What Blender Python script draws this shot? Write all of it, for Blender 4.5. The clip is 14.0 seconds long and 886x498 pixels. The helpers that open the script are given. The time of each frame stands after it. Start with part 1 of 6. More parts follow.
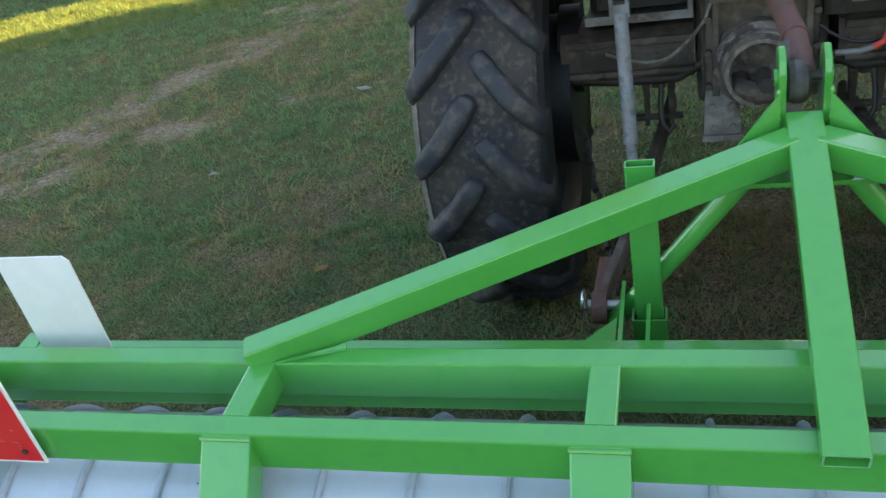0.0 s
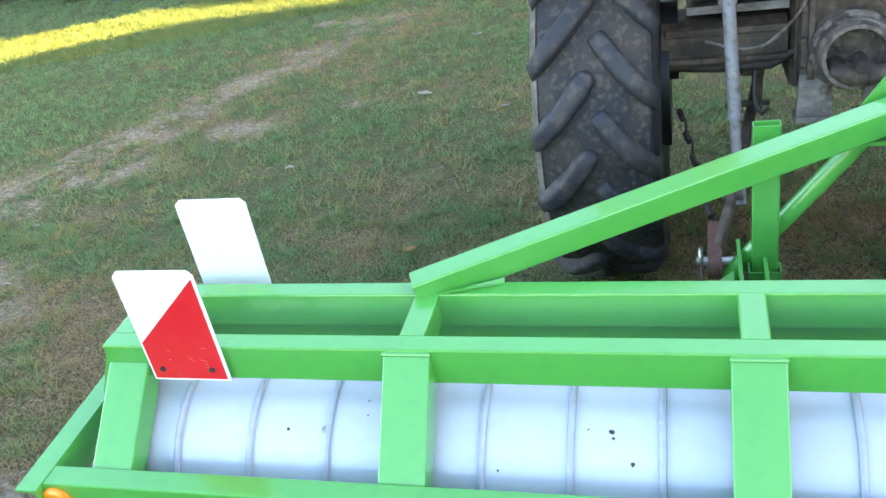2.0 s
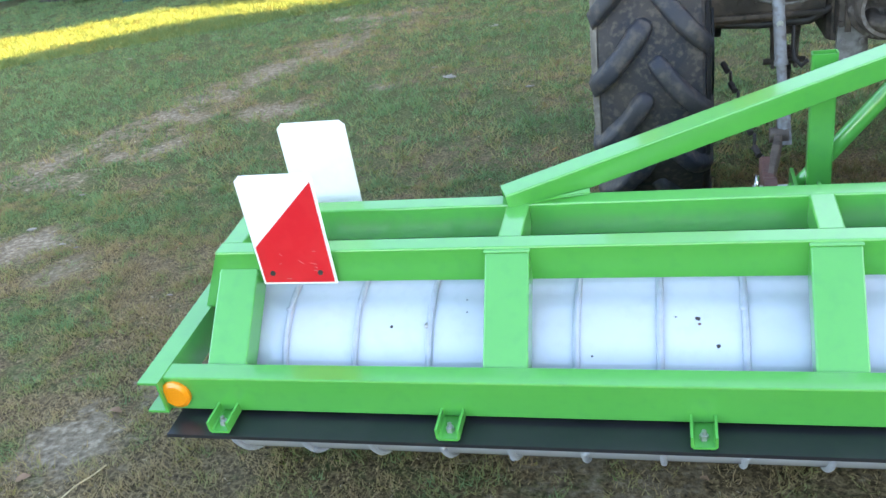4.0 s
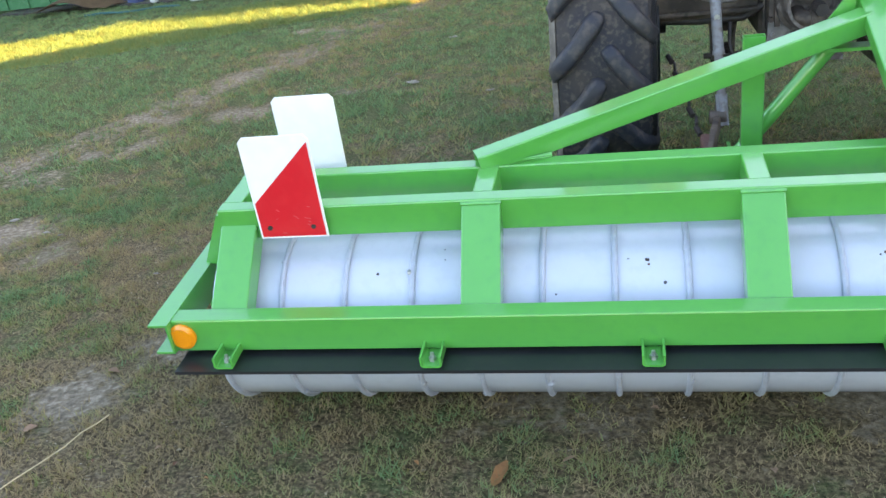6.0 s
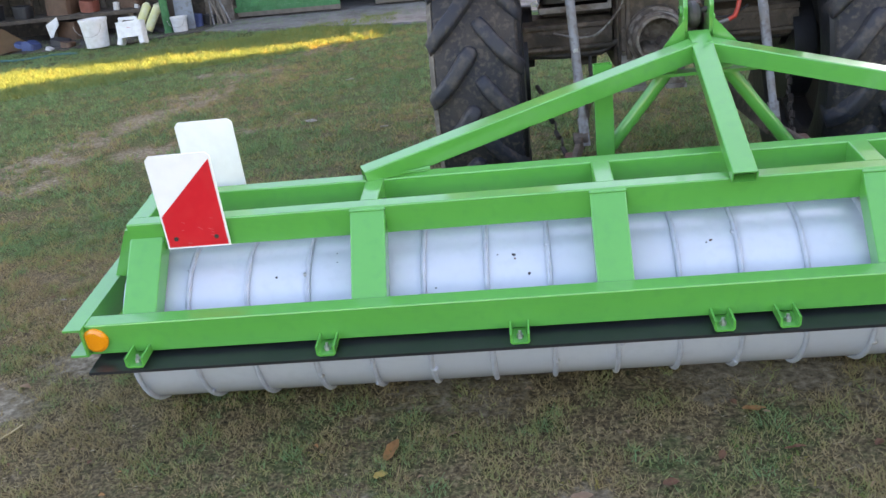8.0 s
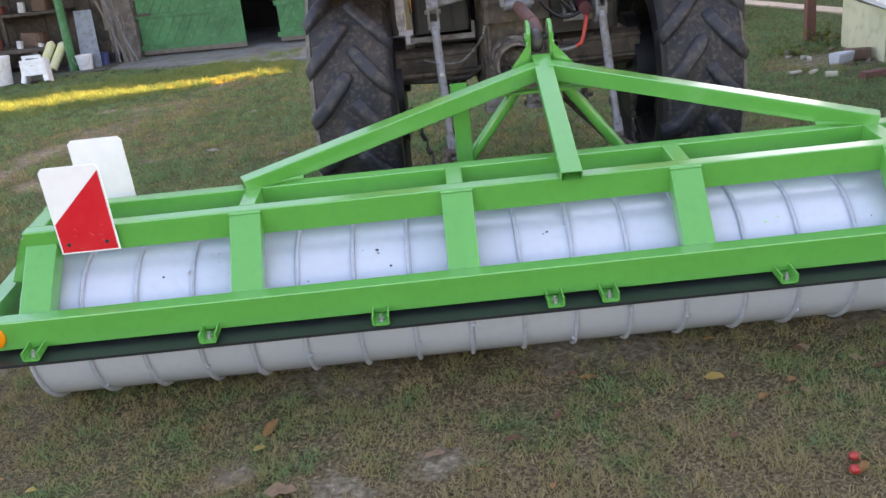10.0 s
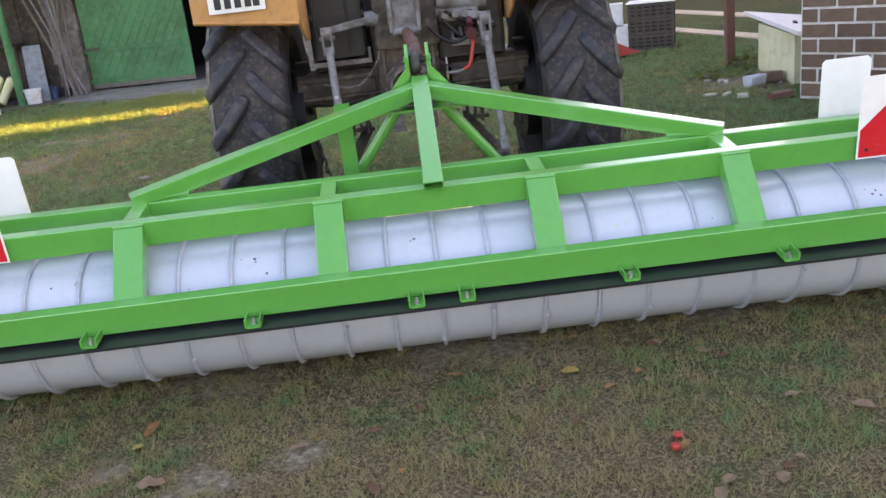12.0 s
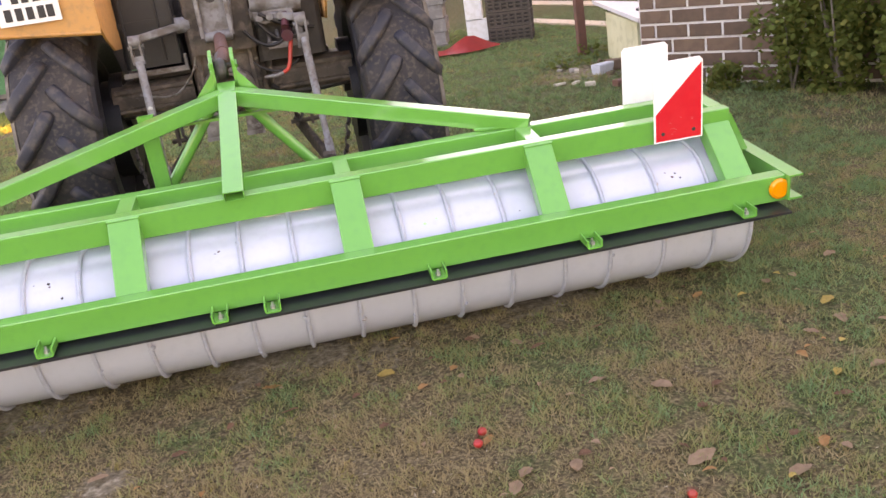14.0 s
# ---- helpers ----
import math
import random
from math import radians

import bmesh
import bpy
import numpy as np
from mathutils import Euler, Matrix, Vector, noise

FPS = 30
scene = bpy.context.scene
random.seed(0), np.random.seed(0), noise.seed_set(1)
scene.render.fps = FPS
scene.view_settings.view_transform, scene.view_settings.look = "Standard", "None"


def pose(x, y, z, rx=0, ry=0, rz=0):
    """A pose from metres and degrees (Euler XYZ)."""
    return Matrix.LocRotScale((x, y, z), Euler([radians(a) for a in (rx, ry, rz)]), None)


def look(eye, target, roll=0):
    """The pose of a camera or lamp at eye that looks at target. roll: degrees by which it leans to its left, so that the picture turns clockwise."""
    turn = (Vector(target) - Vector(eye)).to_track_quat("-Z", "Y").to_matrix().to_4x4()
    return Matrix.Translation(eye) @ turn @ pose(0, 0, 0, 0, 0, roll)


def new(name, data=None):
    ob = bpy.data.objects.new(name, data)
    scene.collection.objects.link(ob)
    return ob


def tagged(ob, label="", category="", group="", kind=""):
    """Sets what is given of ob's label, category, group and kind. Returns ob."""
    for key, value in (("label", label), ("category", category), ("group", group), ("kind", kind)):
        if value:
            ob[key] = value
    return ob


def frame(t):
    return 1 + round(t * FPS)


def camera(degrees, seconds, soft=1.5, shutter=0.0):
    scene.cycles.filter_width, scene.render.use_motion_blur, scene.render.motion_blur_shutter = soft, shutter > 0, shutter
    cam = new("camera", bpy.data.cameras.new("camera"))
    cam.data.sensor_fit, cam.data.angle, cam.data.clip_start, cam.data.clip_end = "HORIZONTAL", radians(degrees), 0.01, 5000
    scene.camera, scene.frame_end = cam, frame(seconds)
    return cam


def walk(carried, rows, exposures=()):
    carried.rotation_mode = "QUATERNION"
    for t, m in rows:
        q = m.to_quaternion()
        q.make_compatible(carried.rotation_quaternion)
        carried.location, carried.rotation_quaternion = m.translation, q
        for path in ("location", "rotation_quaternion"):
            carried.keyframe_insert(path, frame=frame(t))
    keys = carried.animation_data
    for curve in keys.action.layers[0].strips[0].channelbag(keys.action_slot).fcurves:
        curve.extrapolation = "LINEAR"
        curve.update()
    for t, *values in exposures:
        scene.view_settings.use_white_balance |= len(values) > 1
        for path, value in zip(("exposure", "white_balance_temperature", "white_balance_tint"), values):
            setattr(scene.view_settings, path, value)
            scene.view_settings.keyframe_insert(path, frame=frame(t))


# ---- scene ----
cam = camera(52.8, 14.0)
METRES, EYE, TILT, LEAN, TURN = 8.0, 1.5, 0.0, 0.0, 0.0
PATH = [
    (0, (-0.277, -1.428, 2.083), (-0.809, 0.254, 1.14), -10.1),
    (0.5, (-0.358, -1.541, 2.057), (-0.854, 0.166, 1.142), -10.4),
    (1, (-0.454, -1.66, 2.048), (-0.932, 0.053, 1.134), -9.9),
    (1.5, (-0.542, -1.762, 2.041), (-1.034, -0.056, 1.121), -9.1),
    (2, (-0.615, -1.839, 2.046), (-1.152, -0.127, 1.162), -8.9),
    (2.5, (-0.707, -1.939, 2.016), (-1.286, -0.225, 1.163), -8.9),
    (3, (-0.783, -2.027, 1.984), (-1.344, -0.304, 1.138), -8.9),
    (3.5, (-0.867, -2.136, 1.939), (-1.4, -0.407, 1.088), -8.7),
    (6, (-0.879, -2.646, 1.849), (-1.282, -0.866, 1.03), -7.2),
    (6.5, (-0.848, -2.774, 1.85), (-1.243, -0.983, 1.052), -8.0),
    (7, (-0.831, -2.847, 1.885), (-1.14, -1.055, 1.052), -7.3),
    (7.5, (-0.78, -2.953, 1.855), (-1.049, -1.129, 1.08), -7.0),
    (8, (-0.755, -3.04, 1.842), (-0.949, -1.194, 1.097), -6.4),
    (8.5, (-0.71, -3.172, 1.823), (-0.805, -1.316, 1.083), -5.6),
    (9, (-0.649, -3.293, 1.825), (-0.69, -1.428, 1.103), -5.9),
    (11.5, (-0.226, -3.722, 1.78), (-0.21, -1.826, 1.143), -6.1),
    (12, (-0.096, -3.78, 1.761), (-0.043, -1.881, 1.135), -6.5),
    (12.5, (-0.012, -3.801, 1.763), (0.099, -1.914, 1.109), -7.0),
    (13, (0.093, -3.796, 1.755), (0.277, -1.915, 1.102), -7.1),
    (13.5, (0.207, -3.763, 1.731), (0.422, -1.887, 1.072), -8.0),
    (14, (0.305, -3.761, 1.721), (0.575, -1.892, 1.062), -8.3),
]
# stops, kelvin, tint: a short fade-in, then the camera stops down and drifts warmer as it turns towards the low sun
EXPOSURES = [(0.0, 3.07, 6900, 11), (0.1, 3.37, 6900, 11), (0.3, 3.67, 6800, 11), (0.6, 4.05, 6750, 12), (3.5, 4.0, 6850, 16), (6.5, 3.66, 7150, 21), (9.0, 3.49, 7650, 28), (11.5, 3.44, 7800, 31), (12.8, 3.56, 8200, 34), (14.0, 3.94, 9800, 42)]
walk(cam, [(t, look(eye, target, roll)) for t, eye, target, roll in PATH], EXPOSURES)

# ---- light: low sun behind the house, open evening sky over the yard ----
SUN_AZ, SUN_EL = radians(27), radians(15)
to_sun = Vector((math.cos(SUN_AZ) * math.cos(SUN_EL), math.sin(SUN_AZ) * math.cos(SUN_EL), math.sin(SUN_EL)))
world = bpy.data.worlds.new("sky")
scene.world = world
world.use_nodes = True
wn = world.node_tree.nodes
sky = wn.new("ShaderNodeTexSky")
sky.sky_type, sky.sun_disc = "NISHITA", False
sky.sun_elevation, sky.sun_rotation = SUN_EL, math.pi / 2 - SUN_AZ
sky.air_density, sky.dust_density, sky.ozone_density = 1.0, 2.0, 1.0
wn["Background"].inputs["Strength"].default_value = 0.085
world.node_tree.links.new(sky.outputs[0], wn["Background"].inputs["Color"])
sun_data = bpy.data.lights.new("sun", "SUN")
sun_data.energy, sun_data.angle, sun_data.color = 5.0, radians(0.4), (1.0, 0.72, 0.26)
sun = new("sun", sun_data)
sun.matrix_world = look((0, 0, 0), -to_sun)


# ---- materials ----
def material(name, base, rough=0.6, metal=0.0, second=None, scale=8.0, amount=0.5, third=None, scale3=60.0, bump=0.1, bump_scale=90.0, coat=0.0, spec=0.5, per_object=0.0, coat_rough=0.12):
    """A principled surface with variation at two scales and fine relief."""
    m = bpy.data.materials.new(name)
    m.use_nodes = True
    nt = m.node_tree
    b = nt.nodes["Principled BSDF"]
    geo = nt.nodes.new("ShaderNodeNewGeometry")
    col = nt.nodes.new("ShaderNodeRGB")
    col.outputs[0].default_value = (*base, 1)
    out = col.outputs[0]
    for other, sc, lo, hi, am in ((second, scale, 0.42, 0.62, amount), (third, scale3, 0.5, 0.66, 0.6)):
        if other is None:
            continue
        no = nt.nodes.new("ShaderNodeTexNoise")
        no.inputs["Scale"].default_value, no.inputs["Detail"].default_value = sc, 6
        nt.links.new(geo.outputs["Position"], no.inputs["Vector"])
        ramp = nt.nodes.new("ShaderNodeMapRange")
        ramp.inputs["From Min"].default_value, ramp.inputs["From Max"].default_value = lo, hi
        ramp.inputs["To Max"].default_value = am
        nt.links.new(no.outputs["Fac"], ramp.inputs["Value"])
        mix = nt.nodes.new("ShaderNodeMix")
        mix.data_type = "RGBA"
        nt.links.new(ramp.outputs[0], mix.inputs["Factor"])
        nt.links.new(out, mix.inputs["A"])
        mix.inputs["B"].default_value = (*other, 1)
        out = mix.outputs["Result"]
    if per_object:
        info = nt.nodes.new("ShaderNodeObjectInfo")
        hsv = nt.nodes.new("ShaderNodeHueSaturation")
        mr = nt.nodes.new("ShaderNodeMapRange")
        mr.inputs["To Min"].default_value, mr.inputs["To Max"].default_value = 1 - per_object, 1 + per_object
        nt.links.new(info.outputs["Random"], mr.inputs["Value"])
        nt.links.new(mr.outputs[0], hsv.inputs["Value"])
        nt.links.new(out, hsv.inputs["Color"])
        out = hsv.outputs["Color"]
    nt.links.new(out, b.inputs["Base Color"])
    b.inputs["Roughness"].default_value, b.inputs["Metallic"].default_value = rough, metal
    b.inputs["Coat Weight"].default_value, b.inputs["Specular IOR Level"].default_value = coat, spec
    b.inputs["Coat Roughness"].default_value = coat_rough
    if bump:
        no = nt.nodes.new("ShaderNodeTexNoise")
        no.inputs["Scale"].default_value, no.inputs["Detail"].default_value = bump_scale, 5
        nt.links.new(geo.outputs["Position"], no.inputs["Vector"])
        bp = nt.nodes.new("ShaderNodeBump")
        bp.inputs["Strength"].default_value, bp.inputs["Distance"].default_value = bump, 0.01
        nt.links.new(no.outputs["Fac"], bp.inputs["Height"])
        nt.links.new(bp.outputs[0], b.inputs["Normal"])
    return m


GREEN = material("green_enamel", (0.066, 0.355, 0.058), 0.30, second=(0.074, 0.375, 0.062), scale=5, third=(0.06, 0.33, 0.06), scale3=22, bump=0.03, bump_scale=160, coat=1.0)
DRUM = material("light_grey_primer_paint", (0.50, 0.545, 0.605), 0.28, 0.05, second=(0.445, 0.49, 0.555), scale=2.5, amount=0.6, third=(0.455, 0.50, 0.56), scale3=24, bump=0.03, bump_scale=30, coat=1.0, coat_rough=0.06)
RING = material("grey_painted_bar", (0.40, 0.44, 0.505), 0.35, second=(0.31, 0.335, 0.39), scale=30, bump=0.15)
CHIP = material("chipped_paint_spot", (0.035, 0.03, 0.03), 0.7, bump=0.2)
GREENMARK = material("green_drum_mark", (0.35, 0.62, 0.33), 0.4)
BLACKBAR = material("black_painted_steel", (0.014, 0.015, 0.018), 0.3, second=(0.024, 0.024, 0.026), scale=9, bump=0.04, bump_scale=30)
WHITE = material("white_reflective_film", (0.88, 0.87, 0.86), 0.4, second=(0.82, 0.81, 0.80), scale=18, bump=0.02)
RED = material("red_reflective_film", (0.67, 0.011, 0.022), 0.38, second=(0.72, 0.025, 0.032), scale=16, bump=0.02)
SCRATCH = material("scratched_film", (0.62, 0.12, 0.12), 0.6)
AMBER = material("amber_reflector_plastic", (0.85, 0.27, 0.006), 0.18, second=(0.9, 0.33, 0.01), scale=200, bump=0.12, bump_scale=400, coat=0.6)
ZINC = material("zinc_bolt", (0.5, 0.5, 0.5), 0.4, 0.8, second=(0.3, 0.28, 0.25), scale=60, bump=0.1)
RUBBER = material("dusty_tyre_rubber", (0.015, 0.016, 0.021), 0.75, second=(0.050, 0.040, 0.032), scale=5.5, amount=0.75, third=(0.105, 0.083, 0.064), scale3=38, bump=0.4, bump_scale=60)
TYREDUST = material("dried_dust_on_rubber", (0.155, 0.135, 0.112), 0.9, second=(0.075, 0.064, 0.054), scale=7, amount=0.8, third=(0.22, 0.195, 0.165), scale3=30, bump=0.3, bump_scale=70)
# near-black holding the deep shade on the wheels' inner sides
WHEELSHADE = material("shaded_wheel_black", (0.006, 0.007, 0.010), 0.5, second=(0.012, 0.012, 0.015), scale=9, bump=0.3, bump_scale=40)
TREAD = material("worn_tread_rubber", (0.017, 0.020, 0.030), 0.6, second=(0.034, 0.031, 0.032), scale=6, amount=0.8, third=(0.10, 0.080, 0.062), scale3=22, bump=0.3, bump_scale=50)
# rim colour taken down to carry the wheel's inner shade
RIM = material("shaded_rim_paint", (0.030, 0.029, 0.030), 0.6, second=(0.05, 0.04, 0.033), scale=9, bump=0.2)
GREASY = material("oily_cast_iron", (0.092, 0.070, 0.053), 0.7, second=(0.036, 0.028, 0.022), scale=6, amount=0.9, third=(0.17, 0.13, 0.10), scale3=17, bump=0.5, bump_scale=45)
FLAKY = material("flaking_grey_casting", (0.15, 0.122, 0.10), 0.75, second=(0.055, 0.042, 0.034), scale=13, amount=1.0, third=(0.28, 0.25, 0.225), scale3=30, bump=0.6, bump_scale=35)
DARKIRON = material("dark_greasy_iron", (0.028, 0.024, 0.022), 0.55, second=(0.06, 0.047, 0.038), scale=11, bump=0.4, bump_scale=50)
ALUGREY = material("worn_grey_paint_casting", (0.21, 0.195, 0.18), 0.6, second=(0.085, 0.065, 0.052), scale=8, amount=1.0, third=(0.33, 0.31, 0.29), scale3=24, bump=0.35, bump_scale=50)
RUST = material("rusty_red_iron", (0.125, 0.056, 0.043), 0.7, second=(0.07, 0.040, 0.032), scale=16, bump=0.4)
RODWHITE = material("worn_grey_rod_paint", (0.215, 0.22, 0.235), 0.55, second=(0.17, 0.155, 0.145), scale=14, amount=0.9, third=(0.075, 0.05, 0.036), scale3=34, bump=0.35, bump_scale=60)
SILVER = material("worn_silver_paint_casting", (0.205, 0.205, 0.21), 0.55, second=(0.10, 0.082, 0.068), scale=10, amount=0.9, third=(0.07, 0.055, 0.045), scale3=22, bump=0.3, bump_scale=60)
ORANGEPAINT = material("faded_orange_paint", (0.54, 0.26, 0.085), 0.5, second=(0.46, 0.24, 0.09), scale=5, third=(0.35, 0.19, 0.08), scale3=25, bump=0.06)
BLACKPLASTIC = material("black_plastic", (0.010, 0.010, 0.012), 0.45, second=(0.018, 0.017, 0.017), scale=12, bump=0.1)
REDLEVER = material("red_lever_paint", (0.50, 0.045, 0.025), 0.45, second=(0.30, 0.05, 0.035), scale=25, bump=0.2)
MAROON = material("dirty_dark_red_cap", (0.09, 0.018, 0.025), 0.6, second=(0.07, 0.03, 0.03), scale=20, bump=0.3)
CHROME = material("bright_metal", (0.6, 0.6, 0.6), 0.25, 0.95, second=(0.35, 0.33, 0.3), scale=40)
PLATE = material("number_plate_white", (0.78, 0.78, 0.76), 0.35, second=(0.6, 0.58, 0.55), scale=20)
INK = material("plate_black", (0.015, 0.015, 0.016), 0.5)
BLUEBAND = material("plate_blue_band", (0.02, 0.08, 0.4), 0.4)


# ---- mesh helpers ----
def part(name, bm, mat, parent, label="", smooth=False):
    """Links a bmesh as one mesh object under a thing or a part."""
    me = bpy.data.meshes.new(name)
    bmesh.ops.recalc_face_normals(bm, faces=bm.faces)
    bm.to_mesh(me)
    bm.free()
    me.materials.append(mat)
    if smooth:
        me.polygons.foreach_set("use_smooth", [True] * len(me.polygons))
        me.set_sharp_from_angle(angle=radians(60 if smooth == "round" else 22))
    ob = new(name, me)
    if parent is not None:
        ob.parent = parent
        base = Matrix.Translation(-Vector(home(parent)))
        ob.matrix_parent_inverse = base
    if label:
        ob["label"] = label
    return ob


def home(ob):
    """Where a thing's own origin stands in the world."""
    return ob.location if ob.parent is None else Vector((0, 0, 0))


def thing(name, at, label, category, group=""):
    ob = new(name)
    ob.location, ob.empty_display_size = at, 0.1
    return tagged(ob, label, category, group)


def axes_of(p, q, up):
    d = (Vector(q) - Vector(p)).normalized()
    s = d.cross(Vector(up)).normalized()
    return d, s, s.cross(d)


def rounded(w, h, r, n=2):
    pts = []
    for cx, cy, a0 in ((w / 2 - r, h / 2 - r, 0), (-w / 2 + r, h / 2 - r, 90), (-w / 2 + r, -h / 2 + r, 180), (w / 2 - r, -h / 2 + r, 270)):
        for k in range(n + 1):
            a = radians(a0 + 90 * k / n)
            pts.append((cx + r * math.cos(a), cy + r * math.sin(a)))
    return pts


def extrude(bm, profile, p, q, up=(0, 0, 1), cap=True):
    d, s, u = axes_of(p, q, up)
    a = [bm.verts.new(Vector(p) + s * x + u * y) for x, y in profile]
    b = [bm.verts.new(Vector(q) + s * x + u * y) for x, y in profile]
    n = len(profile)
    for k in range(n):
        bm.faces.new((a[k], a[(k + 1) % n], b[(k + 1) % n], b[k]))
    if cap:
        bm.faces.new(a)
        bm.faces.new(b)
    return a, b


def tube(bm, p, q, w, h, r=0.005, wall=0.0, up=(0, 0, 1)):
    """A box tube with rounded edges from p to q; with a wall it is open at both ends."""
    if not wall:
        extrude(bm, rounded(w, h, r), p, q, up)
        return
    a, b = extrude(bm, rounded(w, h, r), p, q, up, cap=False)
    c, d = extrude(bm, rounded(w - 2 * wall, h - 2 * wall, max(r - wall, 0.002)), p, q, up, cap=False)
    n = len(a)
    for o, i in ((a, c), (b, d)):
        for k in range(n):
            bm.faces.new((o[k], o[(k + 1) % n], i[(k + 1) % n], i[k]))


def box(bm, lo, hi, r=0.006):
    lo, hi = Vector(lo), Vector(hi)
    c = (lo + hi) / 2
    tube(bm, (c.x, c.y, lo.z), (c.x, c.y, hi.z), hi.x - lo.x, hi.y - lo.y, min(r, (hi.x - lo.x) / 3, (hi.y - lo.y) / 3), up=(0, 1, 0))


def rod(bm, p, q, r, n=18, r2=None):
    d, s, u = axes_of(p, q, (0, 0, 1) if abs((Vector(q) - Vector(p)).normalized().z) < 0.95 else (0, 1, 0))
    r2 = r if r2 is None else r2
    ring = [(math.cos(2 * math.pi * k / n), math.sin(2 * math.pi * k / n)) for k in range(n)]
    a = [bm.verts.new(Vector(p) + (s * x + u * y) * r) for x, y in ring]
    b = [bm.verts.new(Vector(q) + (s * x + u * y) * r2) for x, y in ring]
    for k in range(n):
        bm.faces.new((a[k], a[(k + 1) % n], b[(k + 1) % n], b[k]))
    bm.faces.new(a)
    bm.faces.new(b)


def pipe(bm, pts, r, n=8):
    """One continuous round bar along the points."""
    pts = [Vector(p) for p in pts]
    loops, side = [], None
    for k, p in enumerate(pts):
        d = (pts[min(k + 1, len(pts) - 1)] - pts[max(k - 1, 0)]).normalized()
        if side is None:
            side = d.orthogonal()
        side = (side - d * side.dot(d)).normalized()
        other = d.cross(side)
        loops.append([bm.verts.new(p + (side * math.cos(2 * math.pi * i / n) + other * math.sin(2 * math.pi * i / n)) * r) for i in range(n)])
    for a, b in zip(loops, loops[1:]):
        for i in range(n):
            bm.faces.new((a[i], a[(i + 1) % n], b[(i + 1) % n], b[i]))
    bm.faces.new(loops[0])
    bm.faces.new(loops[-1])


def sag(p, q, drop, n=8):
    p, q = Vector(p), Vector(q)
    return [p.lerp(q, k / n) - Vector((0, 0, drop * 4 * (k / n) * (1 - k / n))) for k in range(n + 1)]


def lathe(bm, profile, centre, n=48, axis="x"):
    """Turns (along, radius) pairs round an axis through the centre."""
    loops = []
    for al, r in profile:
        loop = []
        for k in range(n):
            a = 2 * math.pi * k / n
            v = (al, r * math.cos(a), r * math.sin(a)) if axis == "x" else (r * math.cos(a), r * math.sin(a), al)
            loop.append(bm.verts.new(Vector(centre) + Vector(v)))
        loops.append(loop)
    for a, b in zip(loops, loops[1:]):
        for k in range(n):
            bm.faces.new((a[k], a[(k + 1) % n], b[(k + 1) % n], b[k]))
    return loops


def lathe_y(bm, profile, centre, n=32):
    """Turns (y, radius) pairs round a level axis through (x, z)."""
    loops = []
    for y, r in profile:
        loops.append([bm.verts.new((centre[0] + max(r, 0.001) * math.cos(2 * math.pi * k / n), y, centre[1] + max(r, 0.001) * math.sin(2 * math.pi * k / n))) for k in range(n)])
    for a, b in zip(loops, loops[1:]):
        for k in range(n):
            bm.faces.new((a[k], a[(k + 1) % n], b[(k + 1) % n], b[k]))


def torus_y(bm, centre, big, small, n, start, stop):
    """A bent round bar about a level axis that points along y, between two angles."""
    pipe(bm, [Vector(centre) + Vector((big * math.cos(a), 0, big * math.sin(a))) for a in [radians(start + (stop - start) * k / n) for k in range(n + 1)]], small, 8)


def torus(bm, centre, big, small, n=56, m=7, start=0.0, sweep=360.0):
    full = sweep >= 360
    loops = []
    for k in range(n if full else n + 1):
        a = radians(start + sweep * k / n)
        loop = []
        for j in range(m):
            b = 2 * math.pi * j / m
            rr = big + small * math.cos(b)
            loop.append(bm.verts.new(Vector(centre) + Vector((small * math.sin(b), rr * math.cos(a), rr * math.sin(a)))))
        loops.append(loop)
    for i in range(len(loops) if full else len(loops) - 1):
        a, b = loops[i], loops[(i + 1) % len(loops)]
        for j in range(m):
            bm.faces.new((a[j], a[(j + 1) % m], b[(j + 1) % m], b[j]))
    if not full:
        bm.faces.new(loops[0])
        bm.faces.new(loops[-1])


def polygon_prism(bm, pts, shift):
    a = [bm.verts.new(p) for p in pts]
    b = [bm.verts.new(Vector(p) + Vector(shift)) for p in pts]
    n = len(a)
    for k in range(n):
        bm.faces.new((a[k], a[(k + 1) % n], b[(k + 1) % n], b[k]))
    bm.faces.new(a)
    bm.faces.new(b)


# ---- the land roller ----
# Its frame sits nose-up by a few degrees: L() turns frame coordinates (x, forward, up from the rear top edge) into the world.
NOSE = radians(6.0)
TOP = 0.803


def L(x, y, z):
    return Vector((x, y * math.cos(NOSE) - z * math.sin(NOSE), TOP + y * math.sin(NOSE) + z * math.cos(NOSE)))


UPL = L(0, 0, 1) - L(0, 0, 0)
FWD = L(0, 1, 0) - L(0, 0, 0)
HALF = 2.25
roller = thing("land_roller", (0, 0.15, 0), "bright green land roller with ringed grey drum behind a tractor", "farm roller")


def beam(name, p, q, w, h, up=UPL, wall=0.0, r=0.005, parent=roller, mat=GREEN, label=""):
    bm = bmesh.new()
    tube(bm, p, q, w, h, r, wall, up)
    return part(name, bm, mat, parent, label, True)


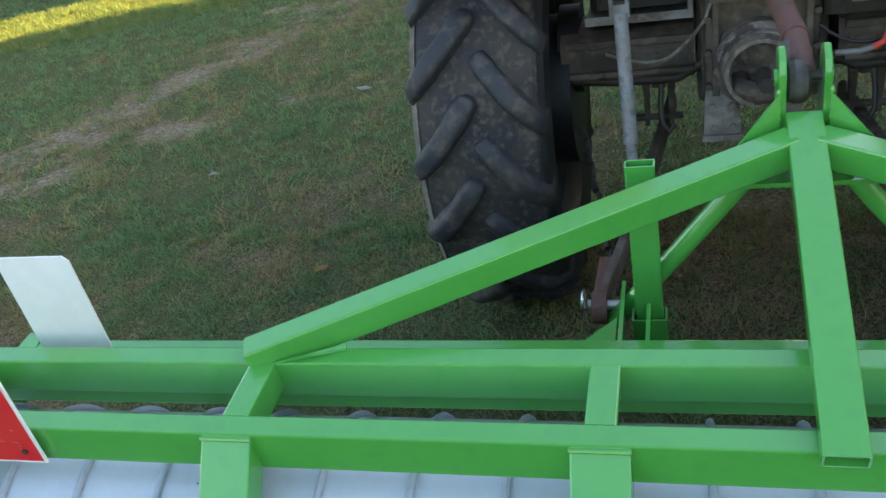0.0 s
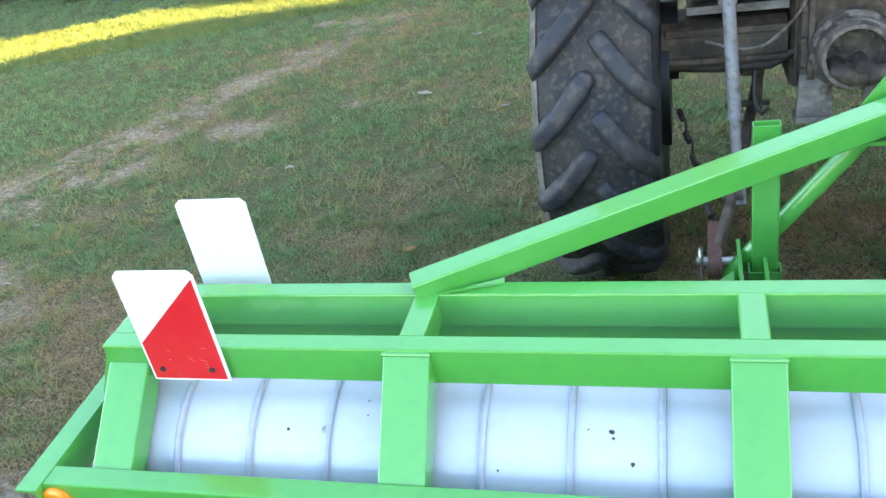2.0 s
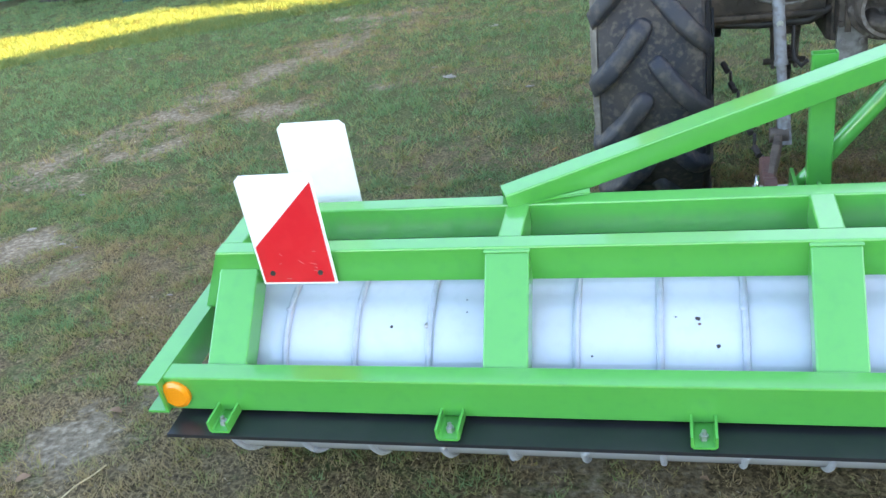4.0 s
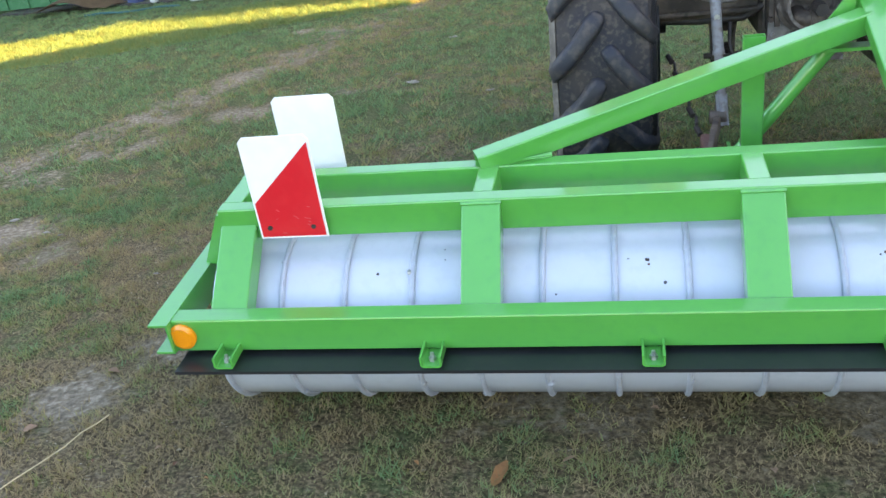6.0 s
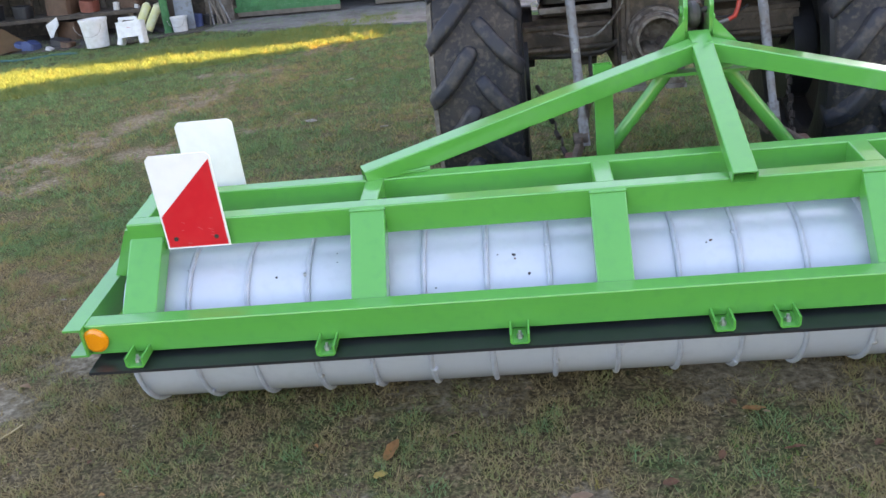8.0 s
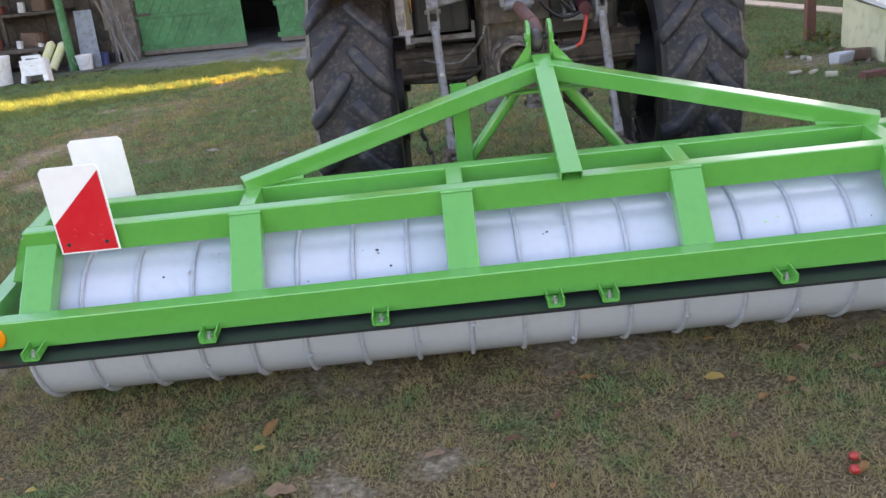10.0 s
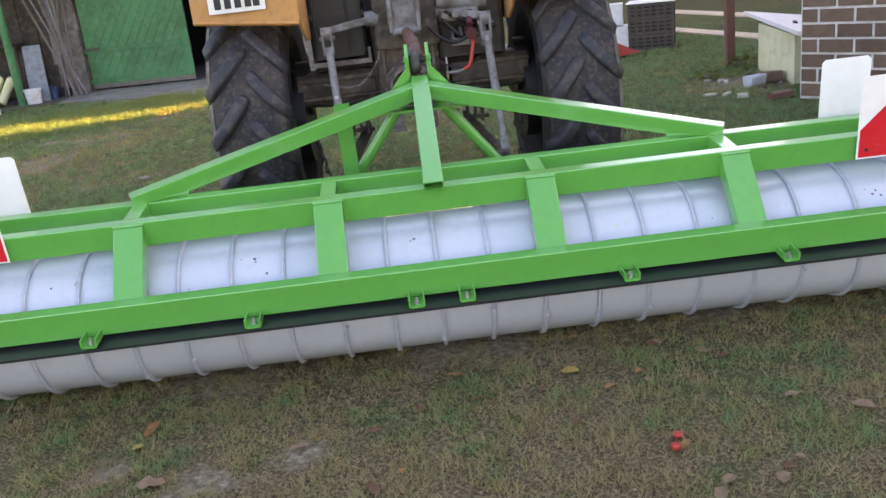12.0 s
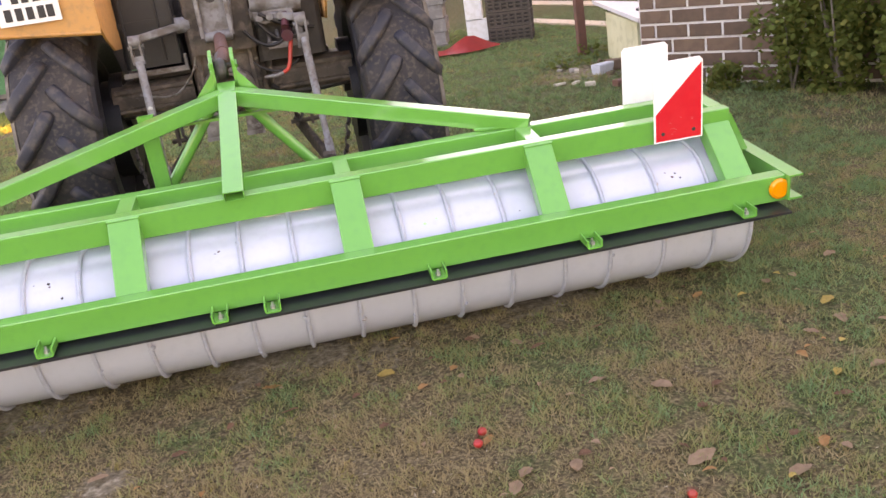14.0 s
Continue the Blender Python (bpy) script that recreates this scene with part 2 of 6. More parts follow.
B1W, BH = 0.062, 0.113
beam("rear_top_beam", L(-HALF, B1W / 2, -BH / 2), L(HALF, B1W / 2, -BH / 2), B1W, BH)
B2Y = 0.242
beam("front_top_beam", L(-HALF, B2Y + 0.031, -BH / 2), L(HALF, B2Y + 0.031, -BH / 2), 0.062, BH)
beam("front_web", L(-HALF + 0.02, B2Y + 0.040, -BH - 0.040), L(HALF - 0.02, B2Y + 0.040, -BH - 0.034), 0.012, 0.07)
B3Y, B3T, B3H = -0.305, -0.243, 0.123
beam("rear_lower_beam", L(-2.388, B3Y + 0.035, B3T - B3H / 2), L(2.388, B3Y + 0.035, B3T - B3H / 2), 0.07, B3H)
beam("front_lower_beam", L(-2.39, 0.575, B3T - B3H / 2), L(2.39, 0.575, B3T - B3H / 2), 0.07, B3H)
for sx in (-1, 1):
    for x in (2.215, 1.335, 0.47):
        beam("cross_member", L(sx * x, B1W - 0.002, -0.045), L(sx * x, B2Y + 0.002, -0.045), 0.07, 0.09)
    for x in (2.185, 1.335, 0.468):
        low, high = L(sx * x, -0.216, -0.287), L(sx * x, 0.030, -0.028)
        if x > 2:
            high = L(sx * x, 0.022, -0.088)
        beam("sloped_strut", low, high, 0.128, 0.075, up=(0, -1, 0.9))
        bm = bmesh.new()
        drop = 0.063 if x > 2 else 0.0
        rod(bm, L(sx * x - 0.066, -0.006, -0.011 - drop), L(sx * x + 0.066, -0.006, -0.011 - drop), 0.006, 8)
        part("weld_bead", bm, GREEN, roller)
        beam("front_strut", L(sx * x, 0.50, -0.275), L(sx * x, 0.27, -0.028), 0.128, 0.075, up=(0, 1, 0.9))

# side arms: channels open to the outside, with an inward-leaning channel up to the top frame
for sx in (-1, 1):
    bm = bmesh.new()
    prof = [(0, 0), (0.068, 0), (0.068, -0.008), (0.008, -0.008), (0.008, -0.107), (0.068, -0.107), (0.068, -0.115), (0, -0.115)]
    prof = [(-sx * 0 + sx * a * (1), b) for a, b in prof]
    extrude(bm, prof, L(sx * 2.362, -0.335, B3T + 0.003), L(sx * 2.362, 0.64, B3T + 0.003), UPL)
    # the rear end is mitred
    part("side_arm", bm, GREEN, roller)
    bm = bmesh.new()
    polygon_prism(bm, [L(sx * 2.385, 0.06, B3T - 0.004), L(sx * 2.292, 0.06, -0.05), L(sx * 2.252, 0.06, -0.05), L(sx * 2.252, 0.06, -0.12), L(sx * 2.338, 0.06, B3T - 0.004)], FWD * 0.13)
    part("bearing_post", bm, GREEN, roller)
    bm = bmesh.new()
    box(bm, L(sx * 2.40 - 0.04, 0.09, -0.46), L(sx * 2.40 + 0.04, 0.20, -0.34), 0.01)
    part("bearing_housing", bm, GREEN, roller)
    # amber reflector
    bm = bmesh.new()
    c, back = L(sx * 2.332, B3Y - 0.001, -0.302), L(0, -1, 0) - L(0, 0, 0)
    rod(bm, c, c + back * 0.010, 0.0475, 28)
    rod(bm, c + back * 0.010, c + back * 0.017, 0.0475, 28, 0.036)
    part("reflector", bm, AMBER, roller, "round amber reflector")

# drum with welded rings
AX_Y, AX_Z, RAD = 0.150, 0.335, 0.309
bm = bmesh.new()
loops = lathe(bm, [(-2.29, 0.06), (-2.29, RAD - 0.004), (-2.286, RAD), (-1.4, RAD), (-0.5, RAD), (0.5, RAD), (1.4, RAD), (2.266, RAD), (2.27, RAD - 0.004), (2.27, 0.06)], (0, AX_Y, AX_Z), 96)
rod(bm, (-2.42, AX_Y, AX_Z), (2.42, AX_Y, AX_Z), 0.04, 20)
drum = part("drum", bm, DRUM, roller, "light grey painted steel drum with welded rings", True)
RING_AT = (-2.277, -2.035, -1.81, -1.579, -1.368, -1.148, -0.918, -0.692, -0.461, -0.24, -0.025, 0.199, 0.43, 0.671, 0.89, 1.122, 1.365, 1.578, 1.834, 2.077, 2.258)
for k, x in enumerate(RING_AT):
    bm = bmesh.new()
    torus(bm, (x, AX_Y, AX_Z), RAD + 0.005, 0.0105, 72, 8)
    ring = part("ring", bm, RING, drum, smooth=True)
    for j in range(2):
        bm = bmesh.new()
        a = radians(random.choice((95, 120, 130, 140, 150, 160, 170)) if j else random.choice((185, 200, 215, 230)) + random.uniform(-8, 8))
        bmesh.ops.create_icosphere(bm, subdivisions=2, radius=random.uniform(0.009, 0.014), matrix=Matrix.Translation((x + random.uniform(-0.01, 0.01), AX_Y + (RAD + 0.005) * math.cos(a), AX_Z + (RAD + 0.005) * math.sin(a))) @ Matrix.Diagonal((1.0, 1.3, 0.8, 1)))
        part("weld_spot", bm, RING if k % 3 else ZINC, drum, smooth=True)


def on_drum(x, deg, lift=0.0):
    a = radians(deg)
    return Vector((x, AX_Y + (RAD + lift) * math.cos(a), AX_Z + (RAD + lift) * math.sin(a)))


# chips, dents and small green marks on the paint
for x, deg, size, mat in ((-1.70, 130.5, 0.010, CHIP), (-0.815, 126, 0.014, CHIP), (-0.812, 129, 0.008, RUST), (-0.764, 140.5, 0.011, CHIP), (-1.472, 122, 0.005, CHIP), (-1.477, 114, 0.005, CHIP), (-0.875, 125, 0.005, CHIP), (-1.105, 146, 0.007, CHIP), (-0.114, 125.5, 0.012, RUST), (-0.13, 127, 0.007, CHIP), (0.671, 126.6, 0.008, CHIP), (0.776, 135.6, 0.014, GREENMARK), (0.83, 133, 0.011, GREENMARK), (1.925, 136, 0.011, RUST), (1.945, 133, 0.009, CHIP), (1.96, 138, 0.010, CHIP), (1.90, 131, 0.007, RUST), (-0.02, 215, 0.006, CHIP), (1.2, 140, 0.006, CHIP)):
    bm = bmesh.new()
    c = on_drum(x, deg, 0.0006)
    out = (c - Vector((x, AX_Y, AX_Z))).normalized()
    ax, up_ = Vector((1, 0, 0)), out.cross(Vector((1, 0, 0)))
    rim_ = [bm.verts.new(c + (ax * math.cos(a) * random.uniform(0.6, 1.2) + up_ * math.sin(a) * random.uniform(0.5, 1.0)) * size * 0.62) for a in [2 * math.pi * i / 9 for i in range(9)]]
    top_ = bm.verts.new(c + out * 0.0016)
    for i in range(9):
        bm.faces.new((rim_[i], rim_[(i + 1) % 9], top_))
    part("paint_chip", bm, mat, drum, "chipped spot in the paint")

# scraper bar with its lugs
bm = bmesh.new()
polygon_prism(bm, [Vector((-2.345, y, z)) for y, z in ((-0.20, 0.400), (-0.358, 0.384), (-0.358, 0.373), (-0.20, 0.390))], (4.69, 0, 0))
scraper = part("scraper_bar", bm, BLACKBAR, roller, "black steel scraper bar")
for x in (-2.172, -1.483, -0.811, -0.132, 0.079, 0.768, 1.443, 2.15):
    bm = bmesh.new()
    prof = [(-0.034, 0.040), (-0.034, 0.008), (-0.026, 0), (0.026, 0), (0.034, 0.008), (0.034, 0.040), (0.027, 0.040), (0.027, 0.011), (0.022, 0.007), (-0.022, 0.007), (-0.027, 0.011), (-0.027, 0.040)]
    extrude(bm, prof, (x, -0.22, 0.402), (x, -0.350, 0.388), (0, 0, 1))
    lug = part("scraper_lug", bm, GREEN, roller)
    bm = bmesh.new()
    rod(bm, (x, -0.318, 0.392), (x, -0.318, 0.411), 0.012, 6)
    rod(bm, (x, -0.318, 0.392), (x, -0.318, 0.424), 0.006, 8)
    part("bolt", bm, ZINC, lug, "zinc-plated bolt")

# warning boards: a red and white one behind, a white back of another in front
def board(x0, y_at, z0, z1, w, red, sx):
    """A board with clipped upper corners; x0 is its left edge."""
    bm = bmesh.new()
    c = 0.016
    pts = [L(x0 + a, y_at, b) for a, b in ((0, z0), (w, z0), (w, z1 - c), (w - c, z1), (c, z1), (0, z1 - c))]
    polygon_prism(bm, pts, FWD * 0.006)
    ob = part("warning_board", bm, WHITE, roller, "white warning board with a red diagonal half" if red else "plain white back of a warning board")
    if red:
        h = z1 - z0
        m = 0.007
        bm = bmesh.new()
        # diagonal from the upper outer corner down to the inner edge
        poly = [(m, m), (w - m, m), (w - m, h - 0.025), (m, h * 0.36)]
        polygon_prism(bm, [L(x0 + a, y_at - 0.0016, z0 + b) for a, b in poly], FWD * 0.001)
        red_ob = part("red_field", bm, RED, ob, "red reflective field")
        for bx in (0.04, w - 0.045):
            bm = bmesh.new()
            rod(bm, L(x0 + bx, y_at - 0.006, z0 + 0.042), L(x0 + bx, y_at + 0.02, z0 + 0.042), 0.009, 6)
            part("bolt", bm, DARKIRON, ob, "dark bolt head")
        for _ in range(9):
            bm = bmesh.new()
            a, b, ln, an = random.uniform(0.06, w - 0.04), random.uniform(0.02, 0.15), random.uniform(0.006, 0.022), random.uniform(-0.9, 0.3)
            tube(bm, L(x0 + a, y_at - 0.0018, z0 + b), L(x0 + a + ln * math.cos(an), y_at - 0.0018, z0 + b + ln * math.sin(an)), 0.0022, 0.0008, 0.0003, up=FWD)
            part("scratch", bm, SCRATCH, ob, "pale scratches")
    return ob


board(-2.102, -0.020, -0.104, 0.270, 0.240, True, -1)
board(-2.128, 0.384, -0.12, 0.250, 0.236, False, -1)
board(1.878, -0.020, -0.104, 0.268, 0.232, True, 1)
board(1.892, 0.384, -0.12, 0.250, 0.236, False, 1)

# three-point headstock
APX = (0.012, 0.815, 0.232)
for sx in (-1, 1):
    beam("headstock_brace", L(sx * 1.375, 0.262, 0.002), L(APX[0] + sx * 0.03, APX[1] - 0.01, APX[2] - 0.003), 0.078, 0.078, wall=0.006)
    bm = bmesh.new()
    polygon_prism(bm, [L(sx * 1.30, B2Y - 0.005, 0.001), L(sx * 1.12, B2Y + 0.05, 0.001), L(sx * 1.12, B2Y + 0.06, 0.009), L(sx * 1.22, B2Y + 0.01, 0.012)], (0, 0, 0.006))
    part("gusset", bm, GREEN, roller)
    # leg down to the lower pin
    bm = bmesh.new()
    rod(bm, L(sx * 0.085, 0.83, 0.185), L(sx * 0.50, 0.83, -0.36), 0.029, 24)
    part("headstock_leg", bm, GREEN, roller, smooth=True)
    for dx in (0.40, 0.475):
        bm = bmesh.new()
        polygon_prism(bm, [L(sx * dx, 0.55, -0.36), L(sx * dx, 0.55, -0.24), L(sx * dx, 0.80, -0.245), L(sx * dx, 0.885, -0.25), L(sx * dx, 0.885, -0.36), L(sx * dx, 0.80, -0.385)], (0.012, 0, 0))
        part("pin_cheek", bm, GREEN, roller)
    bm = bmesh.new()
    rod(bm, L(sx * 0.36, 0.845, -0.31), L(sx * 0.60, 0.845, -0.31), 0.015, 14)
    part("hitch_pin", bm, ZINC, roller, "steel hitch pin")
    bm = bmesh.new()
    polygon_prism(bm, [L(sx * 0.487, 0.63, -0.30), L(sx * 0.60, 0.63, -0.30), L(sx * 0.487, 0.76, -0.30)], (0, 0, 0.01))
    part("gusset", bm, GREEN, roller)
    # hitch plate with a scalloped edge
    bm = bmesh.new()
    px = APX[0] + sx * 0.053
    out = [(0.865, 0.20), (0.872, 0.26), (0.868, 0.30), (0.874, 0.34), (0.87, 0.39), (0.885, 0.425), (0.93, 0.445), (0.975, 0.425), (0.985, 0.36), (0.975, 0.20)]
    polygon_prism(bm, [L(px - 0.009, a, b) for a, b in out], (0.018, 0, 0))
    bmesh.ops.bevel(bm, geom=bm.edges[:], offset=0.003, segments=1, affect="EDGES")
    part("hitch_plate", bm, GREEN, roller)
    bm = bmesh.new()
    rod(bm, L(px + sx * 0.009, 0.93, 0.36), L(px + sx * 0.017, 0.93, 0.36), 0.022, 18)
    part("pin_boss", bm, GREEN, roller)
    bm = bmesh.new()
    polygon_prism(bm, [L(px + sx * 0.006, 0.862, 0.345), L(px + sx * 0.006, 0.852, 0.19), L(px + sx * 0.125, 0.80, 0.19), L(px + sx * 0.125, 0.80, 0.215)], FWD * 0.012)
    part("gusset", bm, GREEN, roller)
    for cz, cy in ((0.225, 0.855), (0.275, 0.862), (0.345, 0.868), (0.30, 0.866)):
        bm = bmesh.new()
        bmesh.ops.create_icosphere(bm, subdivisions=2, radius=0.008, matrix=Matrix.Translation(L(px + sx * 0.009, cy, cz)) @ Matrix.Diagonal((0.8, 0.8, 1.6, 1)))
        part("weld_bead", bm, GREEN, roller, smooth=True)
beam("spine", L(0, -0.035, 0.015), L(APX[0], 0.875, 0.268), 0.088, 0.048, wall=0.005)
bm = bmesh.new()
polygon_prism(bm, [L(-0.24, 0.77, 0.13), L(0.26, 0.77, 0.13), L(0.26, 0.83, 0.13), L(-0.24, 0.83, 0.13)], (0, 0, 0.012))
part("tie_bar", bm, GREEN, roller)
bm = bmesh.new()
rod(bm, L(APX[0] - 0.074, 0.93, 0.36), L(APX[0] + 0.074, 0.93, 0.36), 0.013, 14)
part("top_pin", bm, DARKIRON, roller, "dark steel top link pin")

# parking stand in its sleeve
stand_y = 0.775
stand = beam("parking_stand", (-0.392, stand_y + 0.045, 0.50), (-0.398, stand_y, 1.09), 0.08, 0.042, up=(0, 1, 0), wall=0.005, r=0.006, label="green box-tube parking stand pulled up")
bm = bmesh.new()
rod(bm, (-0.395, stand_y - 0.0225, 0.99), (-0.395, stand_y + 0.01, 0.99), 0.009, 12)
part("pin_hole", bm, CHIP, stand, "dark pin hole")
beam("stand_sleeve", (-0.392, stand_y + 0.03, 0.50), (-0.393, stand_y + 0.02, 0.60), 0.10, 0.062, up=(0, 1, 0), wall=0.006)


# ---- the tractor ----
tractor = thing("tractor", (0, 2.06, 0), "old orange farm tractor with greasy rear axle and worn tyres", "tractor")
WY, WZ, WR, WW = 2.07, 0.83, 0.812, 0.455


N_LUGS = 18


def lug_mesh(side, worn):
    """One tread bar, from the middle of the tyre to a shoulder, at the rear of a wheel that turns about the origin."""
    bm = bmesh.new()
    h, steps, vs = WW / 2, 10, []
    for j in range(steps):
        f = max(0.0, (j - 1) / (steps - 2))
        xo = 0.016 + f * (h * 1.02 - 0.016)
        # flatter near the middle, bending towards the shoulder
        ang = 0.40 * f - 0.09 * f * f
        run_x, run_s = h * 1.02 - 0.016, WR * (0.40 - 0.18 * f)
        size = math.hypot(run_x, run_s)
        tx, ts = run_x / size, run_s / size
        drop = 0.085 * max(0.0, f - 0.62) ** 1.5 / 0.234
        base, top = WR - 0.05 - drop, WR + 0.044 - drop * 0.8 - (0.022 if side > 0 else 0.004)
        half = 0.038 + 0.006 * f + 0.0035 * noise.noise((j * 0.9, side * 3.0, worn * 7.3))
        if j == 0:
            half, top, xo, ang = half * 0.5, top - 0.030, xo - 0.016 * tx, ang - 0.016 * ts / WR
        if j == 1:
            half, top = half * 0.86, top - 0.008
        top += 0.006 * noise.noise((j * 0.7, side * 5.0, worn * 3.7))
        loop = []
        for r, off in ((base, -half * 1.5), (top - 0.018, -half * 1.04), (top - 0.004, -half * 0.86), (top, -half * 0.5), (top, half * 0.5), (top - 0.004, half * 0.86), (top - 0.018, half * 1.04), (base, half * 1.5)):
            a = ang + tx * off / WR + 0.004 * noise.noise((j * 0.8, off * 30.0, worn * 5.1 + side))
            x = side * min(h * 1.06, xo - ts * off * (1 - 0.6 * f))
            loop.append(bm.verts.new((x, -r * math.cos(a), -r * math.sin(a))))
        vs.append(loop)
    for p, q in zip(vs, vs[1:]):
        for i in range(7):
            bm.faces.new((p[i], p[i + 1], q[i + 1], q[i]))
    bm.faces.new(vs[0])
    bm.faces.new(vs[-1])
    bmesh.ops.recalc_face_normals(bm, faces=bm.faces)
    me = bpy.data.meshes.new("lug")
    bm.to_mesh(me)
    bm.free()
    me.materials.append(TREAD)
    me.polygons.foreach_set("use_smooth", [True] * len(me.polygons))
    me.set_sharp_from_angle(angle=radians(60))
    return me


LUGS = {side: [lug_mesh(side, worn) for worn in range(4)] for side in (-1, 1)}


def wheel(cx, inner):
    """A rear wheel; inner is +1 where the tractor lies at larger x."""
    bm = bmesh.new()
    h = WW / 2
    prof = [(-h * 0.62, 0.50), (-h * 0.9, 0.55), (-h * 1.02, 0.66), (-h * 0.98, 0.745), (-h * 0.86, WR - 0.035), (-h * 0.5, WR - 0.008), (0, WR), (h * 0.5, WR - 0.008), (h * 0.86, WR - 0.035), (h * 0.98, 0.745), (h * 1.02, 0.66), (h * 0.9, 0.55), (h * 0.62, 0.50)]
    lathe(bm, prof, (cx, WY, WZ), 72)
    w = part("wheel", bm, RUBBER, tractor, "wide rear wheel with dusty chevron tread", True)
    bm = bmesh.new()
    lathe(bm, [(-h * 0.62, 0.51), (-h * 0.62, 0.47), (-h * 0.5, 0.45), (-0.02, 0.43), (0, 0.16), (0.02, 0.16), (0.02, 0.43), (h * 0.5, 0.45), (h * 0.62, 0.47), (h * 0.62, 0.51)], (cx, WY, WZ), 40)
    rod(bm, (cx - 0.08, WY, WZ), (cx + inner * 0.12, WY, WZ), 0.16, 24)
    part("rim", bm, RIM, w, "steel rim blackened for shade", True)
    bm = bmesh.new()
    lathe(bm, [(-inner * h * a, r) for a, r in ((0.94, 0.56), (1.05, 0.66), (1.012, 0.748), (0.90, WR - 0.036), (0.86, WR - 0.060), (0.93, 0.70), (0.90, 0.60))], (cx, WY, WZ), 72)
    part("sidewall", bm, TYREDUST, w, "pale dust caked on the tyre shoulder", True)
    # inner sidewall overlay: shade is in its black colour
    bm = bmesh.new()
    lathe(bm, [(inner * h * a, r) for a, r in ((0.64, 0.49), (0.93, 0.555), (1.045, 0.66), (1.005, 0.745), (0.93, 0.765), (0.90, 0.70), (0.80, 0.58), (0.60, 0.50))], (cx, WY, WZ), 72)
    part("inner_sidewall", bm, WHEELSHADE, w, "inner sidewall blackened for shade", True)
    # chevron lugs, staggered from side to side
    for side in (-1, 1):
        for k in range(N_LUGS):
            lug = new("lug", LUGS[side][(k * 3 + (k // 4)) % 4])
            lug.parent = w
            turn = 360.0 * (k + (0.5 if side > 0 else 0)) / N_LUGS
            lug.matrix_basis = pose(cx, WY, WZ, turn, 0, 0)
    return w


TRX = 0.0
wheel(TRX - 0.952, 1)
wheel(TRX + 0.952, -1)


def tpart(name, mat, make, label="", smooth=True):
    bm = bmesh.new()
    make(bm)
    return part(name, bm, mat, tractor, label, smooth)


# fenders: curved strips over the wheels with a flat rear panel and an inner cheek
for sx in (-1, 1):
    x0, x1 = sorted((TRX + sx * 0.60, TRX + sx * 1.175))
    rise0, rise1 = (0.04, -0.02) if sx < 0 else (-0.02, 0.04)
    bm = bmesh.new()
    prof = [(1.335, 1.50), (1.325, 1.74), (1.36, 1.83), (1.50, 1.90), (2.0, 1.93), (2.5, 1.88), (2.8, 1.72)]
    outer = [(y, z) for y, z in prof]
    inner_ = [(y + 0.012, z - 0.012) for y, z in reversed(prof)]
    polygon_prism(bm, [Vector((x0, y, z + rise0)) for y, z in outer + inner_], (x1 - x0, 0, rise1 - rise0))
    part("fender", bm, ORANGEPAINT, tractor, "faded orange sheet fender")
    bm = bmesh.new()
    xi = x1 if sx < 0 else x0
    pts = [(1.34, 1.50), (1.33, 1.74), (1.37, 1.82), (1.5, 1.89), (2.0, 1.92), (2.5, 1.87), (2.75, 1.7), (2.6, 1.5), (2.1, 1.34), (1.62, 1.36), (1.42, 1.44)]
    polygon_prism(bm, [Vector((xi - 0.006, y, z)) for y, z in pts], (0.012, 0, 0))
    part("fender_cheek", bm, ORANGEPAINT, tractor, "orange inner fender cheek")
    bm = bmesh.new()
    rod(bm, (x0, 1.337, 1.502 + rise0), (x1, 1.337, 1.502 + rise1), 0.008, 8)
    part("fender_edge", bm, ORANGEPAINT, tractor)
# number plate with its writing as plain bars
bm = bmesh.new()
box(bm, (-1.075, 1.305, 1.578), (-0.765, 1.318, 1.76), 0.004)
plate = part("number_plate", bm, PLATE, tractor, "two-line white number plate")
for row, bars in ((1.60, (0.0, 0.055, 0.11, 0.165, 0.21)), (1.685, (0.05, 0.10, 0.155, 0.205))):
    for k in bars:
        bm = bmesh.new()
        box(bm, (-1.04 + k, 1.3015, row), (-1.04 + k + 0.036, 1.3045, row + 0.062), 0.002)
        part("plate_bar", bm, INK, plate)
bm = bmesh.new()
box(bm, (-1.068, 1.3015, 1.69), (-1.035, 1.3045, 1.752), 0.002)
part("blue_band", bm, BLUEBAND, plate)

def bolts(bm, places, depth=0.016, r=0.013):
    for x, y, z in places:
        rod(bm, (x, y - depth, z), (x, y + 0.01, z), r, 6)


